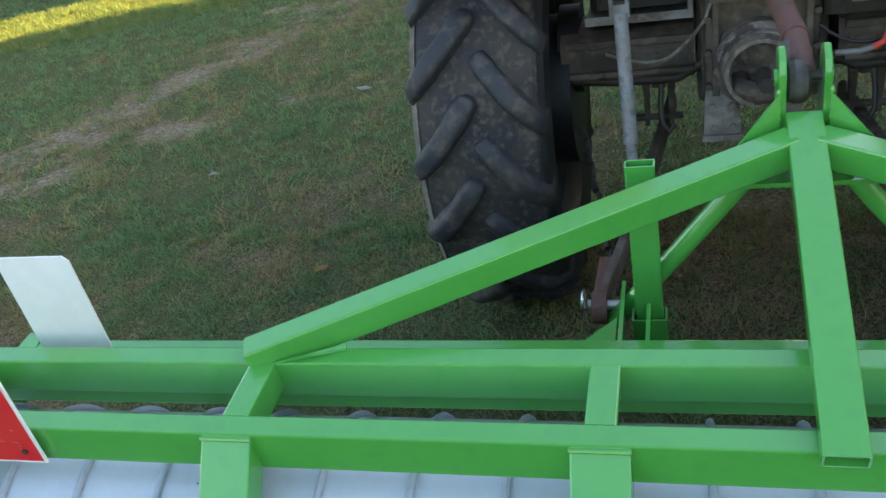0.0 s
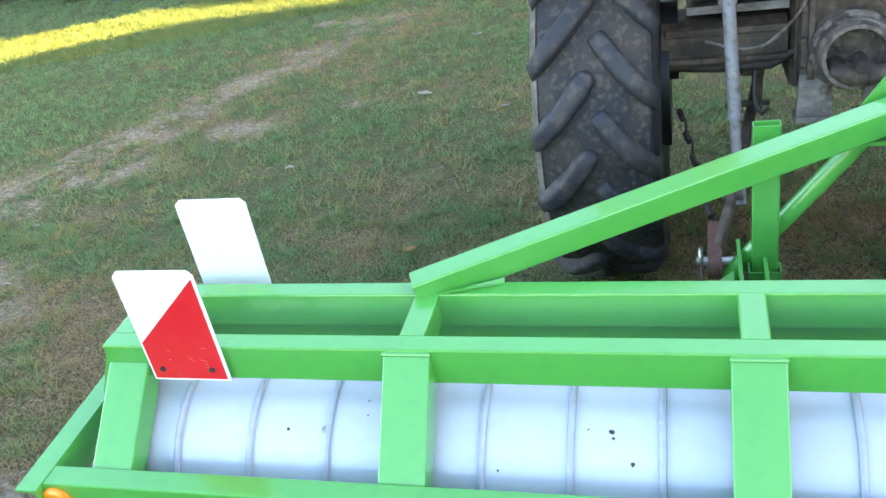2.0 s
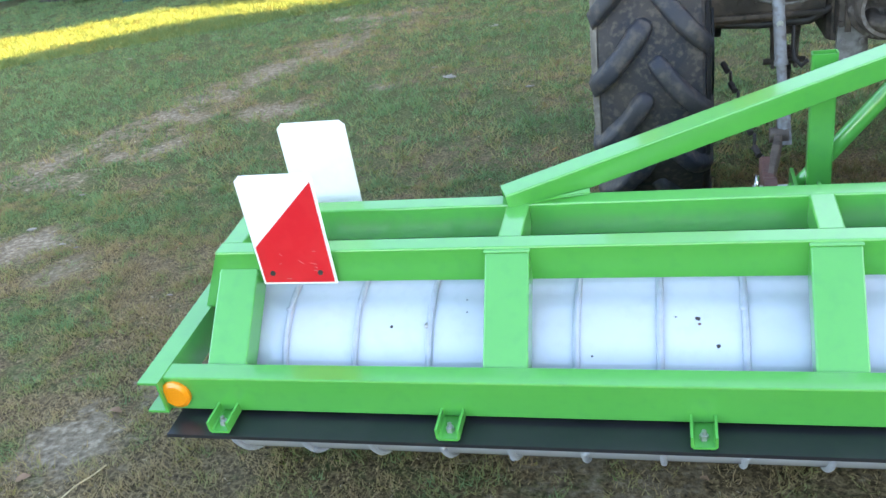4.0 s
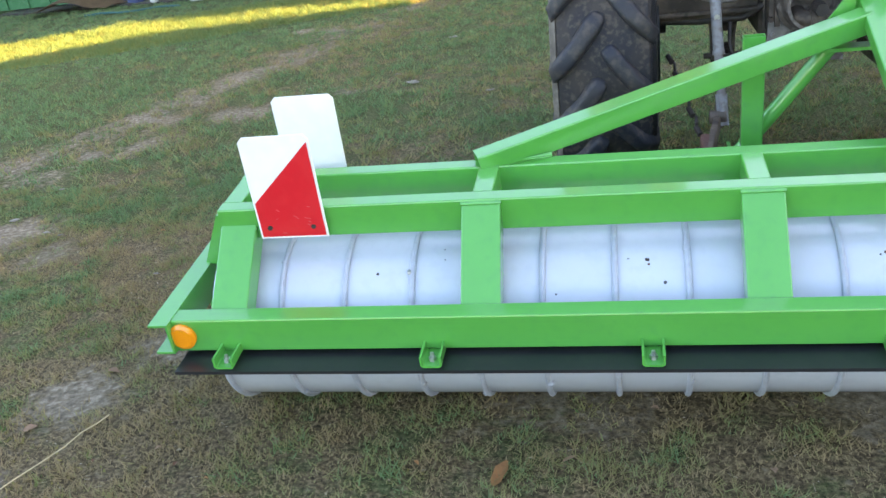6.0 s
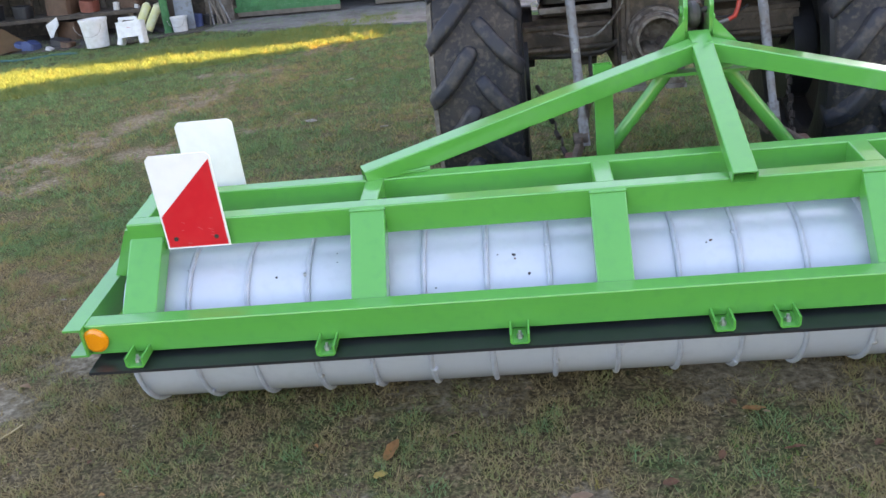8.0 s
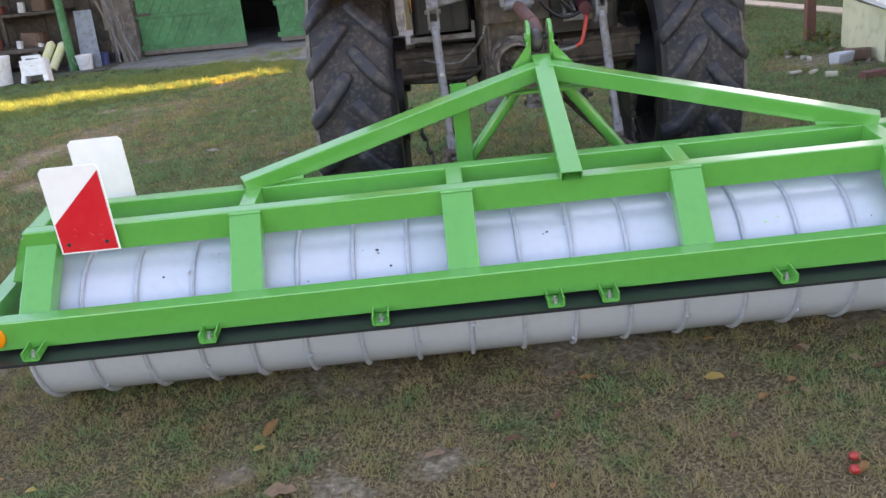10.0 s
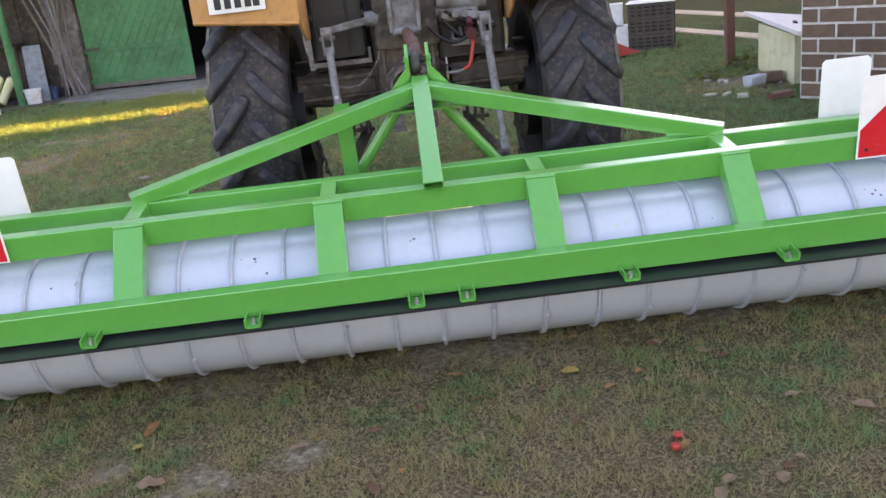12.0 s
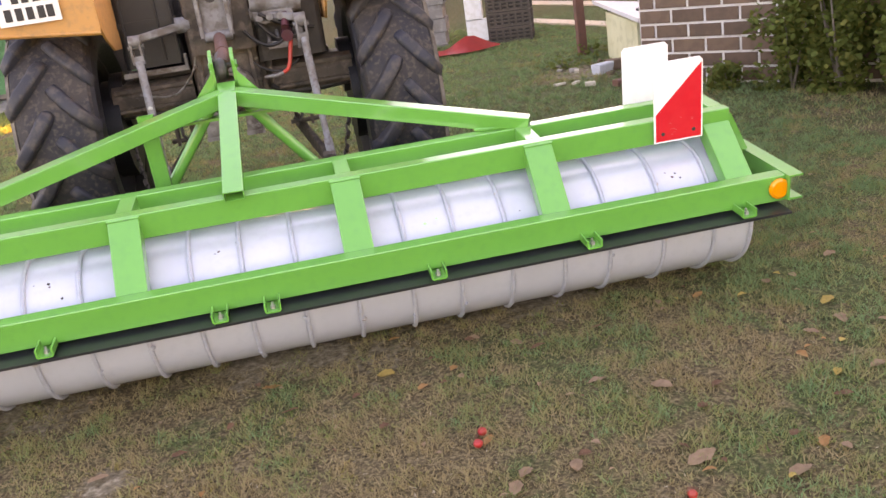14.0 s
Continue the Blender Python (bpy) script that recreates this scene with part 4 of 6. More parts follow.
def axis_steps(lo, hi, step, far):
    mid = list(np.arange(lo, hi + step / 2, step))
    out, d = [], step * 2
    while mid[-1] + sum(out) + d < far:
        out.append(d)
        d *= 1.35
    up, dn = [], []
    v = mid[-1]
    for o in out:
        v += o
        up.append(v)
    v = mid[0]
    for o in out:
        v -= o
        dn.append(v)
    return dn[::-1] + mid + up


gx, gy = axis_steps(-9, 6, 0.09, 900), axis_steps(-7, 12, 0.09, 900)
verts, worn, drys = [], [], []
for y in gy:
    for x in gx:
        near = -11 < x < 8 and -9 < y < 14
        verts.append((x, y, lie(x, y) if near else 0.0))
        w, d = wear(x, y) if near else (0.1, 0.4)
        worn.append(w)
        drys.append(d)
nx = len(gx)
faces = [(j * nx + i, j * nx + i + 1, (j + 1) * nx + i + 1, (j + 1) * nx + i) for j in range(len(gy) - 1) for i in range(nx - 1)]
me = bpy.data.meshes.new("ground")
me.from_pydata(verts, [], faces)
me.attributes.new("bare", "FLOAT", "POINT").data.foreach_set("value", worn)
me.attributes.new("dry", "FLOAT", "POINT").data.foreach_set("value", drys)
me.polygons.foreach_set("use_smooth", [True] * len(me.polygons))
me.materials.append(ground_material())
tagged(new("ground", me), "worn short lawn with bare earth patches", "ground", kind="structure")


def leaf_material(name, a, b, c):
    m = bpy.data.materials.new(name)
    m.use_nodes = True
    nt = m.node_tree
    bs = nt.nodes["Principled BSDF"]
    geo = nt.nodes.new("ShaderNodeNewGeometry")
    r = nt.nodes.new("ShaderNodeValToRGB")
    r.color_ramp.elements.new(0.5)
    for e, (p, col) in zip(r.color_ramp.elements, ((0.0, a), (0.5, b), (1.0, c))):
        e.position, e.color = p, (*col, 1)
    tone = nt.nodes.new("ShaderNodeAttribute")
    tone.attribute_name = "dry"
    mr = nt.nodes.new("ShaderNodeMapRange")
    mr.inputs["To Min"].default_value, mr.inputs["To Max"].default_value = -0.30, 0.80
    nt.links.new(tone.outputs["Fac"], mr.inputs["Value"])
    add = nt.nodes.new("ShaderNodeMath")
    add.operation, add.use_clamp = "MULTIPLY_ADD", True
    nt.links.new(geo.outputs["Random Per Island"], add.inputs[0])
    add.inputs[1].default_value = 0.55
    nt.links.new(mr.outputs[0], add.inputs[2])
    nt.links.new(add.outputs[0], r.inputs[0])
    nt.links.new(r.outputs[0], bs.inputs["Base Color"])
    bs.inputs["Roughness"].default_value, bs.inputs["Specular IOR Level"].default_value = 0.7, 0.2
    tr = nt.nodes.new("ShaderNodeBsdfTranslucent")
    nt.links.new(r.outputs[0], tr.inputs["Color"])
    ms = nt.nodes.new("ShaderNodeMixShader")
    ms.inputs[0].default_value = 0.35
    nt.links.new(bs.outputs[0], ms.inputs[1])
    nt.links.new(tr.outputs[0], ms.inputs[2])
    nt.links.new(ms.outputs[0], nt.nodes["Material Output"].inputs["Surface"])
    return m


BLADE = leaf_material("grass_blades", (0.160, 0.268, 0.118), (0.262, 0.272, 0.108), (0.345, 0.265, 0.142))
# lighter, yellower blades: part of the streak's sunlight is in their colour
SUNSTREAK = leaf_material("sun_streak_blades", (0.185, 0.255, 0.085), (0.30, 0.29, 0.085), (0.44, 0.35, 0.12))
rng = np.random.default_rng(4)


def blades(name, count, x0, x1, y0, y1, tall, wide, label, mat=BLADE, inside=None, clump=0.9, flat=1.0):
    """Many short blades, thinner where the lawn is worn."""
    pts, tones, rise = [], [], []
    xs, ys = rng.uniform(x0, x1, count), rng.uniform(y0, y1, count)
    keep = rng.uniform(0, 1, count)
    for x, y, k in zip(xs, ys, keep):
        if inside is not None and not inside(x, y):
            continue
        w, d = wear(x, y)
        tuft = noise.noise((x * 8.0, y * 8.0, 1.7)) + 0.5 * noise.noise((x * 21.0, y * 21.0, 4.2))
        if k > w * 1.1 + 0.10 + 0.25 * (clump - 0.9) - clump * tuft:
            pts.append((x, y, lie(x, y)))
            tones.append(min(1.0, max(0.0, d + 0.45 * noise.noise((x * 5.0, y * 5.0, 8.8)) + 0.5 * noise.noise((x * 17.0, y * 17.0, 3.3)) - 0.25 * tuft)))
            rise.append(0.6 + 0.9 * max(0.0, tuft + 0.15))
    p = np.array(pts)
    n = len(p)
    an, h, w = rng.uniform(0, 2 * np.pi, n), rng.uniform(0.35, 1.0, n) ** 1.3 * tall * np.array(rise), rng.uniform(0.6, 1.2, n) * wide
    lean = rng.uniform(0.2, 1.6, n) * h * flat
    la = rng.uniform(0, 2 * np.pi, n)
    side = np.stack([np.cos(an) * w, np.sin(an) * w, 0 * w], 1)
    tip = p + np.stack([np.cos(la) * lean, np.sin(la) * lean, h], 1)
    v = np.concatenate([p - side, p + side, tip], 1).reshape(-1, 3)
    me = bpy.data.meshes.new(name)
    me.vertices.add(3 * n)
    me.vertices.foreach_set("co", v.ravel())
    me.loops.add(3 * n)
    me.loops.foreach_set("vertex_index", np.arange(3 * n, dtype=np.int32))
    me.polygons.add(n)
    me.polygons.foreach_set("loop_start", np.arange(0, 3 * n, 3, dtype=np.int32))
    me.polygons.foreach_set("loop_total", np.full(n, 3, dtype=np.int32))
    me.update()
    me.attributes.new("dry", "FLOAT", "FACE").data.foreach_set("value", tones)
    me.materials.append(mat)
    return tagged(new(name, me), label, "grass", kind="stuff")


blades("grass", 480000, -5.5, 4.2, -2.4, 2.6, 0.042, 0.0027, "short trampled grass around the roller", clump=1.35)
blades("grass", 460000, -12, 5, 2.4, 13, 0.062, 0.0050, "short lawn grass towards the shed", clump=2.1)
# this tinted band keeps to the sun streak's edges
blades("grass", 330000, -12.5, -2.6, 6.0, 12.5, 0.095, 0.0070, "longer grass tinted yellow along the sun streak", SUNSTREAK, lambda x, y: 9.75 < -0.454 * x + 0.891 * y < 11.95)
blades("grass", 60000, -5, 4, -6.5, -2.4, 0.032, 0.0034, "short trampled grass behind the roller")
blades("grass", 30000, 3, 8, -1, 13, 0.06, 0.005, "short lawn grass beside the well")

WEEDLEAF = leaf_material("clover_leaves", (0.07, 0.155, 0.04), (0.12, 0.19, 0.055), (0.28, 0.24, 0.08))
STRAWY = leaf_material("dead_grass_bits", (0.24, 0.19, 0.11), (0.38, 0.31, 0.20), (0.52, 0.45, 0.33))
blades("dead_grass", 14000, -5.5, 4.2, -2.4, 5.0, 0.010, 0.0022, "pale dead grass bits lying in the lawn", STRAWY, flat=5.0)
blades("pale_chip", 2600, -8.0, 4.2, -2.4, 9.5, 0.008, 0.010, "small pale chips scattered in the lawn", STRAWY, flat=2.5)
blades("tall_tuft", 120000, -9.0, 3.5, 0.8, 9.5, 0.090, 0.0040, "longer grass tufts in the lawn", clump=2.6, inside=lambda x, y: noise.noise((x * 2.1, y * 2.1, 9.9)) > 0.12)
blades("clover", 60000, -5.5, 4.2, -2.4, 4.5, 0.022, 0.0065, "clover and small weeds in the lawn", WEEDLEAF, lambda x, y: noise.noise((x * 1.9, y * 1.9, 6.6)) + 0.6 * noise.noise((x * 6.0, y * 6.0, 1.2)) > 0.28)

# ---- the yard behind: shed with green doors, lean-to, well house, brick house and unseen barns added for shade ----
BRICKMAT = material("dark_brown_brick", (0.17, 0.105, 0.07), 0.8, second=(0.11, 0.07, 0.05), scale=12, bump=0.4, per_object=0.25)
MORTAR = material("white_mortar", (0.74, 0.72, 0.68), 0.9, second=(0.5, 0.47, 0.43), scale=10, bump=0.3)
CONCRETE = material("old_concrete", (0.19, 0.18, 0.172), 0.9, second=(0.12, 0.105, 0.09), scale=2.2, amount=0.8, third=(0.27, 0.26, 0.245), scale3=14, bump=0.3)
BARNGREEN = material("green_board_paint", (0.030, 0.175, 0.060), 0.6, second=(0.020, 0.12, 0.038), scale=3, amount=0.8, third=(0.075, 0.22, 0.10), scale3=11, bump=0.2, bump_scale=40, per_object=0.1)
OLDWOOD = material("weathered_grey_wood", (0.17, 0.145, 0.12), 0.85, second=(0.10, 0.085, 0.07), scale=8, bump=0.4, bump_scale=30, per_object=0.2)
# indoor shade is put into this near-black brown; crate bodies share it
DARKROOM = material("shade_dark_brown", (0.03, 0.027, 0.025), 0.9, second=(0.05, 0.043, 0.036), scale=5, bump=0.3)
LIME = material("limewashed_concrete", (0.62, 0.62, 0.42), 0.9, second=(0.50, 0.50, 0.30), scale=2.5, third=(0.44, 0.45, 0.27), scale3=9, bump=0.3)
LIDWHITE = material("white_sheet_lid", (0.75, 0.75, 0.75), 0.5, second=(0.62, 0.62, 0.61), scale=8)
RUSTPOST = material("rust_brown_post", (0.16, 0.07, 0.05), 0.8, second=(0.10, 0.05, 0.04), scale=12, bump=0.3)
PLASTICWHITE = material("white_plastic", (0.72, 0.73, 0.74), 0.4, second=(0.55, 0.54, 0.5), scale=14)
PLASTER = material("old_plaster", (0.22, 0.185, 0.155), 0.9, second=(0.13, 0.105, 0.085), scale=4, amount=0.8, third=(0.36, 0.33, 0.30), scale3=9, bump=0.3)


def solid(name, mat, make, label, category, kind="", group=""):
    bm = bmesh.new()
    make(bm)
    return tagged(part(name, bm, mat, None, "", True), label, category, group, kind)


def place(u, v):
    """A spot from its distances towards the sun (v) and across its way (u)."""
    return Vector((u * -math.sin(SUN_AZ) + v * math.cos(SUN_AZ), u * math.cos(SUN_AZ) + v * math.sin(SUN_AZ), 0))


def block(bm, a, b, depth, z0, z1):
    """An upright block on the line a to b, reaching depth metres to the left of that way."""
    a, b = Vector((a[0], a[1], 0)), Vector((b[0], b[1], 0))
    d = (b - a).normalized()
    n = Vector((-d.y, d.x, 0)) * depth
    polygon_prism(bm, [p + Vector((0, 0, z0)) for p in (a, b, b + n, a + n)], (0, 0, z1 - z0))


# brick house whose wall end shows beside the well box
HA = Vector((3.87, 4.95, 0))
HD = Vector((math.cos(radians(-50)), math.sin(radians(-50)), 0))
HN = Vector((-HD.y, HD.x, 0))
house = thing("brick_house", HA + HD * 5 + HN * 3, "dark brown brick house with white mortar joints", "house")
bm = bmesh.new()
block(bm, HA + HN * 0.012, HA + HD * 10 + HN * 0.012, 7, 0, 6.2)
part("wall", bm, MORTAR, house, "white mortared wall")
bm = bmesh.new()
c0, c1, c2, c3 = (HA + q for q in (HD * -0.4 + HN * -0.4, HD * 10.4 + HN * -0.4, HD * 10.4 + HN * 7.4, HD * -0.4 + HN * 7.4))
up6, ridge = Vector((0, 0, 6.2)), Vector((0, 0, 8.6))
r0, r1 = HA + HD * -0.4 + HN * 3.5 + ridge, HA + HD * 10.4 + HN * 3.5 + ridge
vs = [bm.verts.new(p) for p in (c0 + up6, c1 + up6, c2 + up6, c3 + up6, r0, r1)]
for f in ((0, 1, 5, 4), (2, 3, 4, 5), (1, 2, 5), (3, 0, 4), (0, 3, 2, 1)):
    bm.faces.new([vs[i] for i in f])
part("roof", bm, RUSTPOST, house, "brown tiled roof")

# unseen barns added towards the sun; their shaped gap lets one streak of light through
for u0, u1, ends, label in ((1.0, 9.7, [(9.76, 0), (9.76, 4.9), (9.86, 5.0), (9.97, 5.2), (10.14, 5.38), (10.38, 5.55), (10.6, 5.68), (10.66, 5.84), (10.47, 5.95), (10.45, 6.12), (10.34, 6.25), (10.1, 6.4), (9.9, 7.0), (9.7, 7.6)], "unseen tall timber barn added to block the sun"), (12.3, 27.0, [(27.0, 0), (27.0, 7.6), (12.3, 7.6), (12.0, 6.5), (11.72, 6.38), (11.8, 6.25), (12.05, 6.1), (12.12, 5.95), (12.02, 5.84), (11.62, 5.72), (11.4, 5.58), (11.15, 5.46), (11.0, 5.3), (10.65, 5.17), (10.45, 5.06), (10.18, 4.88), (10.25, 4.7), (9.82, 4.58), (9.77, 4.5), (9.77, 0)], "unseen timber barn added to shape the sun streak")):
    barn = thing("sun_block_barn", place((u0 + u1) / 2, 22), label, "barn")
    outline = ends if u0 > 5 else [(u0, 0)] + ends + [(u0, 7.6)]
    bm = bmesh.new()
    polygon_prism(bm, [place(u, 19) + Vector((0, 0, z)) for u, z in outline], place(0, 0.25))
    box_of = [place(u, 19.25) for u in (u0, u1)] + [place(u, 26) for u in (u1, u0)]
    polygon_prism(bm, box_of, (0, 0, 7.58))
    part("wall", bm, OLDWOOD, barn)
    bm = bmesh.new()
    a, b = place(u1, 19), place(u0, 19)
    n = place(0, 1)
    pts = [a + Vector((0, 0, 7.6)), b + Vector((0, 0, 7.6)), b + n * 7 + Vector((0, 0, 7.6)), a + n * 7 + Vector((0, 0, 7.6)), a + n * 3.5 + Vector((0, 0, 8.6)), b + n * 3.5 + Vector((0, 0, 8.6))]
    vs = [bm.verts.new(p) for p in pts]
    for f in ((0, 1, 5, 4), (2, 3, 4, 5), (1, 2, 5), (3, 0, 4), (0, 3, 2, 1)):
        bm.faces.new([vs[i] for i in f])
    part("roof", bm, RUSTPOST, barn)

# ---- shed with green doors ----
# board brown with the lean-to's shade mixed in, for wall, bench and shelf
BACKWALL = material("shade_dark_boards", (0.085, 0.068, 0.055), 0.9, second=(0.045, 0.036, 0.03), scale=3, amount=0.8, third=(0.14, 0.115, 0.09), scale3=11, bump=0.3, bump_scale=20)
solid("wall_north", PLASTER, lambda bm: (block(bm, (-1.9, 13.25), (-0.9, 13.2), 0.3, 0, 4.2), block(bm, (-5.72, 13.45), (-1.9, 13.27), 0.3, 2.5, 4.2)), "old plastered shed wall", "wall", "structure")
solid("wall_inner", DARKROOM, lambda bm: (block(bm, (-5.8, 17.2), (-1.4, 16.8), 0.2, 0, 4), block(bm, (-5.8, 13.75), (-5.8, 17.2), 0.2, 0, 4), block(bm, (-1.7, 17.2), (-1.7, 13.6), 0.2, 0, 4)), "shed interior walls darkened for the room's shade", "wall", "structure")
solid("apron", CONCRETE, lambda bm: polygon_prism(bm, [Vector(p) for p in ((-5.98, 12.10, -0.05), (-5.5, 11.88, -0.05), (-4.6, 11.52, -0.05), (-3.8, 11.30, -0.05), (-3.05, 10.88, -0.05), (-1.5, 10.55, -0.05), (3.0, 10.9, -0.05), (3.0, 13.0, -0.05), (-1.8, 13.2, -0.05), (-1.8, 16.8, -0.05), (-5.75, 16.9, -0.05))], (0, 0, 0.085)), "worn concrete apron before the shed doors", "pavement", "structure")

# unseen roof with closing walls, added to keep sky out of beam reflections
sky_block_roof = thing("sky_block_roof", (-5.5, 16.8, 0), "unseen steep roof added over the shed to block sky", "roof")
sky_block_roof["kind"] = "structure"
bm = bmesh.new()
pts = [Vector((x, y, z)) for x in (-14.5, -1.05) for y, z in ((13.15, 4.2), (17.0, 9.4), (20.8, 4.2))]
vs = [bm.verts.new(p) for p in pts]
for f in ((0, 3, 4, 1), (1, 4, 5, 2), (0, 2, 5, 3), (0, 1, 2), (3, 5, 4)):
    bm.faces.new([vs[i] for i in f])
part("tiles", bm, RUSTPOST, sky_block_roof)
bm = bmesh.new()
block(bm, (-14.3, 20.6), (-1.1, 20.6), 0.2, 0, 4.2)
block(bm, (-14.3, 14.3), (-14.3, 20.6), -0.2, 0, 4.2)
block(bm, (-1.12, 13.55), (-1.12, 20.6), 0.2, 0, 4.2)
part("wall", bm, PLASTER, sky_block_roof)


def barn_door(name, a, b, z0, z1, label):
    """A ledged door of slanting boards between two plan points."""
    a, b = Vector((*a, 0)), Vector((*b, 0))
    d = b - a
    w = d.length
    d.normalize()
    n = Vector((d.y, -d.x, 0))
    door = thing(name, a + d * w / 2, label, "door")
    door["kind"] = "structure"
    bm = bmesh.new()
    polygon_prism(bm, [a + n * -0.03 + Vector((0, 0, z0)), b + n * -0.03 + Vector((0, 0, z0)), b + n * -0.03 + Vector((0, 0, z1)), a + n * -0.03 + Vector((0, 0, z1))], n * 0.02)
    part("backing", bm, BARNGREEN, door)
    # slanting boards, cut to the door's outline
    step, slant = 0.17, 0.62
    k = -int(z1 / slant / step) - 2
    while k * step < w:
        lo_x = k * step
        pts = []
        for x0, zz in ((lo_x, z0), (lo_x + step - 0.005, z0), (lo_x + step - 0.005 + (z1 - z0) * slant, z1), (lo_x + (z1 - z0) * slant, z1)):
            pts.append((x0, zz))
        # clip to 0..w
        for lim, sign in ((0.0, 1), (w, -1)):
            out = []
            for i, (px, pz) in enumerate(pts):
                qx, qz = pts[(i + 1) % len(pts)]
                ina, inb = sign * (px - lim) >= 0, sign * (qx - lim) >= 0
                if ina:
                    out.append((px, pz))
                if ina != inb:
                    t = (lim - px) / (qx - px)
                    out.append((lim, pz + t * (qz - pz)))
            pts = out
            if len(pts) < 3:
                break
        if len(pts) >= 3:
            bm = bmesh.new()
            polygon_prism(bm, [a + d * px + n * -0.008 + Vector((0, 0, pz)) for px, pz in pts], n * 0.014)
            part("board", bm, BARNGREEN, door)
        k += 1
    for zz in (z0 + 0.06, z0 + 0.62, z1 - 0.2):
        bm = bmesh.new()
        tube(bm, a + d * -0.05 + n * 0.016 + Vector((0, 0, zz)), a + d * (w - 0.15) + n * 0.016 + Vector((0, 0, zz)), 0.02, 0.085, 0.004)
        part("ledge", bm, BARNGREEN, door)
    bm = bmesh.new()
    tube(bm, a + n * 0.0 + Vector((0, 0, z0 - 0.02)), b + n * 0.0 + Vector((0, 0, z0 - 0.02)), 0.05, 0.08, 0.004)
    part("bottom_rail", bm, OLDWOOD, door, "worn grey bottom rail")
    return door


left_door = barn_door("door_1", (-5.71, 13.30), (-3.78, 13.08), 0.13, 2.5, "green boarded barn door standing ajar")
barn_door("door_2", (-3.18, 13.28), (-1.95, 13.15), 0.13, 2.5, "green boarded barn door leaf")
DOORLINE = material("rusty_hinge_iron", (0.06, 0.05, 0.04), 0.7, second=(0.11, 0.07, 0.045), scale=20)
for zz in (0.78, 2.05):
    bm = bmesh.new()
    tube(bm, (-5.78, 13.272, zz), (-5.45, 13.235, zz), 0.012, 0.05, 0.003)
    rod(bm, (-5.76, 13.27, zz - 0.05), (-5.76, 13.27, zz + 0.05), 0.016, 10)
    part("hinge", bm, DOORLINE, left_door, "rusty iron hinge")

# crumbling corner pier between the doors and the lean-to
bm = bmesh.new()
for k in range(14):
    z0 = 0.29 * k
    block(bm, (-6.33 + 0.03 * math.sin(k * 2.1), 13.36 + 0.02 * math.cos(k * 1.7)), (-5.78 + 0.025 * math.sin(k * 3.3), 13.26), 0.55, z0, z0 + 0.284)
tagged(part("pier", bm, PLASTER, None), "crumbling plastered corner pier", "pier", kind="structure")
solid("wall_lean_to", BACKWALL, lambda bm: (block(bm, (-13, 14.1), (-6.3, 13.9), 0.3, 0, 3.2), [block(bm, (-13 + 0.3 * k, 14.06 - 0.009 * k), (-13 + 0.3 * k + 0.28, 14.06 - 0.009 * k), 0.03, 0.03, 3.1) for k in range(22)]), "board back wall of the lean-to darkened for shade", "wall", "structure")
solid("ceiling", DARKROOM, lambda bm: polygon_prism(bm, [Vector(p) for p in ((-13, 11.7, 2.4), (-6.2, 11.9, 2.4), (-6.2, 14.0, 3.0), (-13, 14.0, 3.0))], (0, 0, 0.12)), "lean-to roof darkened for its own shade", "roof", "structure")
# dirt colours lowered further to hold the shadow under the lean-to
SHADED_DIRTFLOOR = material("shaded_dirty_floor", (0.065, 0.055, 0.046), 0.9, second=(0.036, 0.03, 0.026), scale=5, amount=0.8, third=(0.13, 0.115, 0.10), scale3=18, bump=0.4)
solid("lean_to_floor", SHADED_DIRTFLOOR, lambda bm: polygon_prism(bm, [Vector(p) for p in ((-11.6, 11.75, -0.05), (-8.2, 11.55, -0.05), (-7.05, 11.42, -0.05), (-6.7, 11.85, -0.05), (-6.0, 12.12, -0.05), (-5.8, 13.9, -0.05), (-11.6, 14.0, -0.05))], (0, 0, 0.08)), "dirty concrete lean-to floor darkened for shade", "floor", "structure")
solid("green_post", BARNGREEN, lambda bm: (rod(bm, (-6.70, 12.38, 0.0), (-6.73, 12.40, 2.5), 0.068, 20), rod(bm, (-6.70, 12.38, 0.0), (-6.70, 12.38, 0.05), 0.085, 20)), "round green painted lean-to post", "post")
GREYSHEET = material("grey_sheet", (0.24, 0.27, 0.31), 0.6, second=(0.19, 0.21, 0.24), scale=5, third=(0.13, 0.12, 0.11), scale3=14)
solid("sheet_of_tin", GREYSHEET, lambda bm: polygon_prism(bm, [Vector(p) for p in ((-6.63, 12.60, 0.03), (-6.29, 12.60, 0.03), (-6.31, 12.72, 1.0), (-6.62, 12.72, 1.0))], (0, 0.02, 0)), "grey sheet panel leaning in the lean-to", "panel")
for k, (x0, x1, z1, r) in enumerate(((-6.02, -6.22, 1.9, 0.016), (-5.88, -6.70, 2.1, 0.022), (-5.80, -6.42, 2.2, 0.026), (-5.72, -6.62, 2.2, 0.018), (-5.95, -6.10, 2.1, 0.024), (-6.10, -5.98, 2.0, 0.018), (-5.84, -6.25, 2.2, 0.020), (-5.90, -5.92, 1.8, 0.024))):
    solid("pole", OLDWOOD if k % 3 else RODWHITE, lambda bm: rod(bm, (x0, 12.80 + 0.012 * k, 0.03), (x1, 13.22, z1), r, 10), "weathered pole leaning on the pier", "pole", group="poles leaning on the pier")


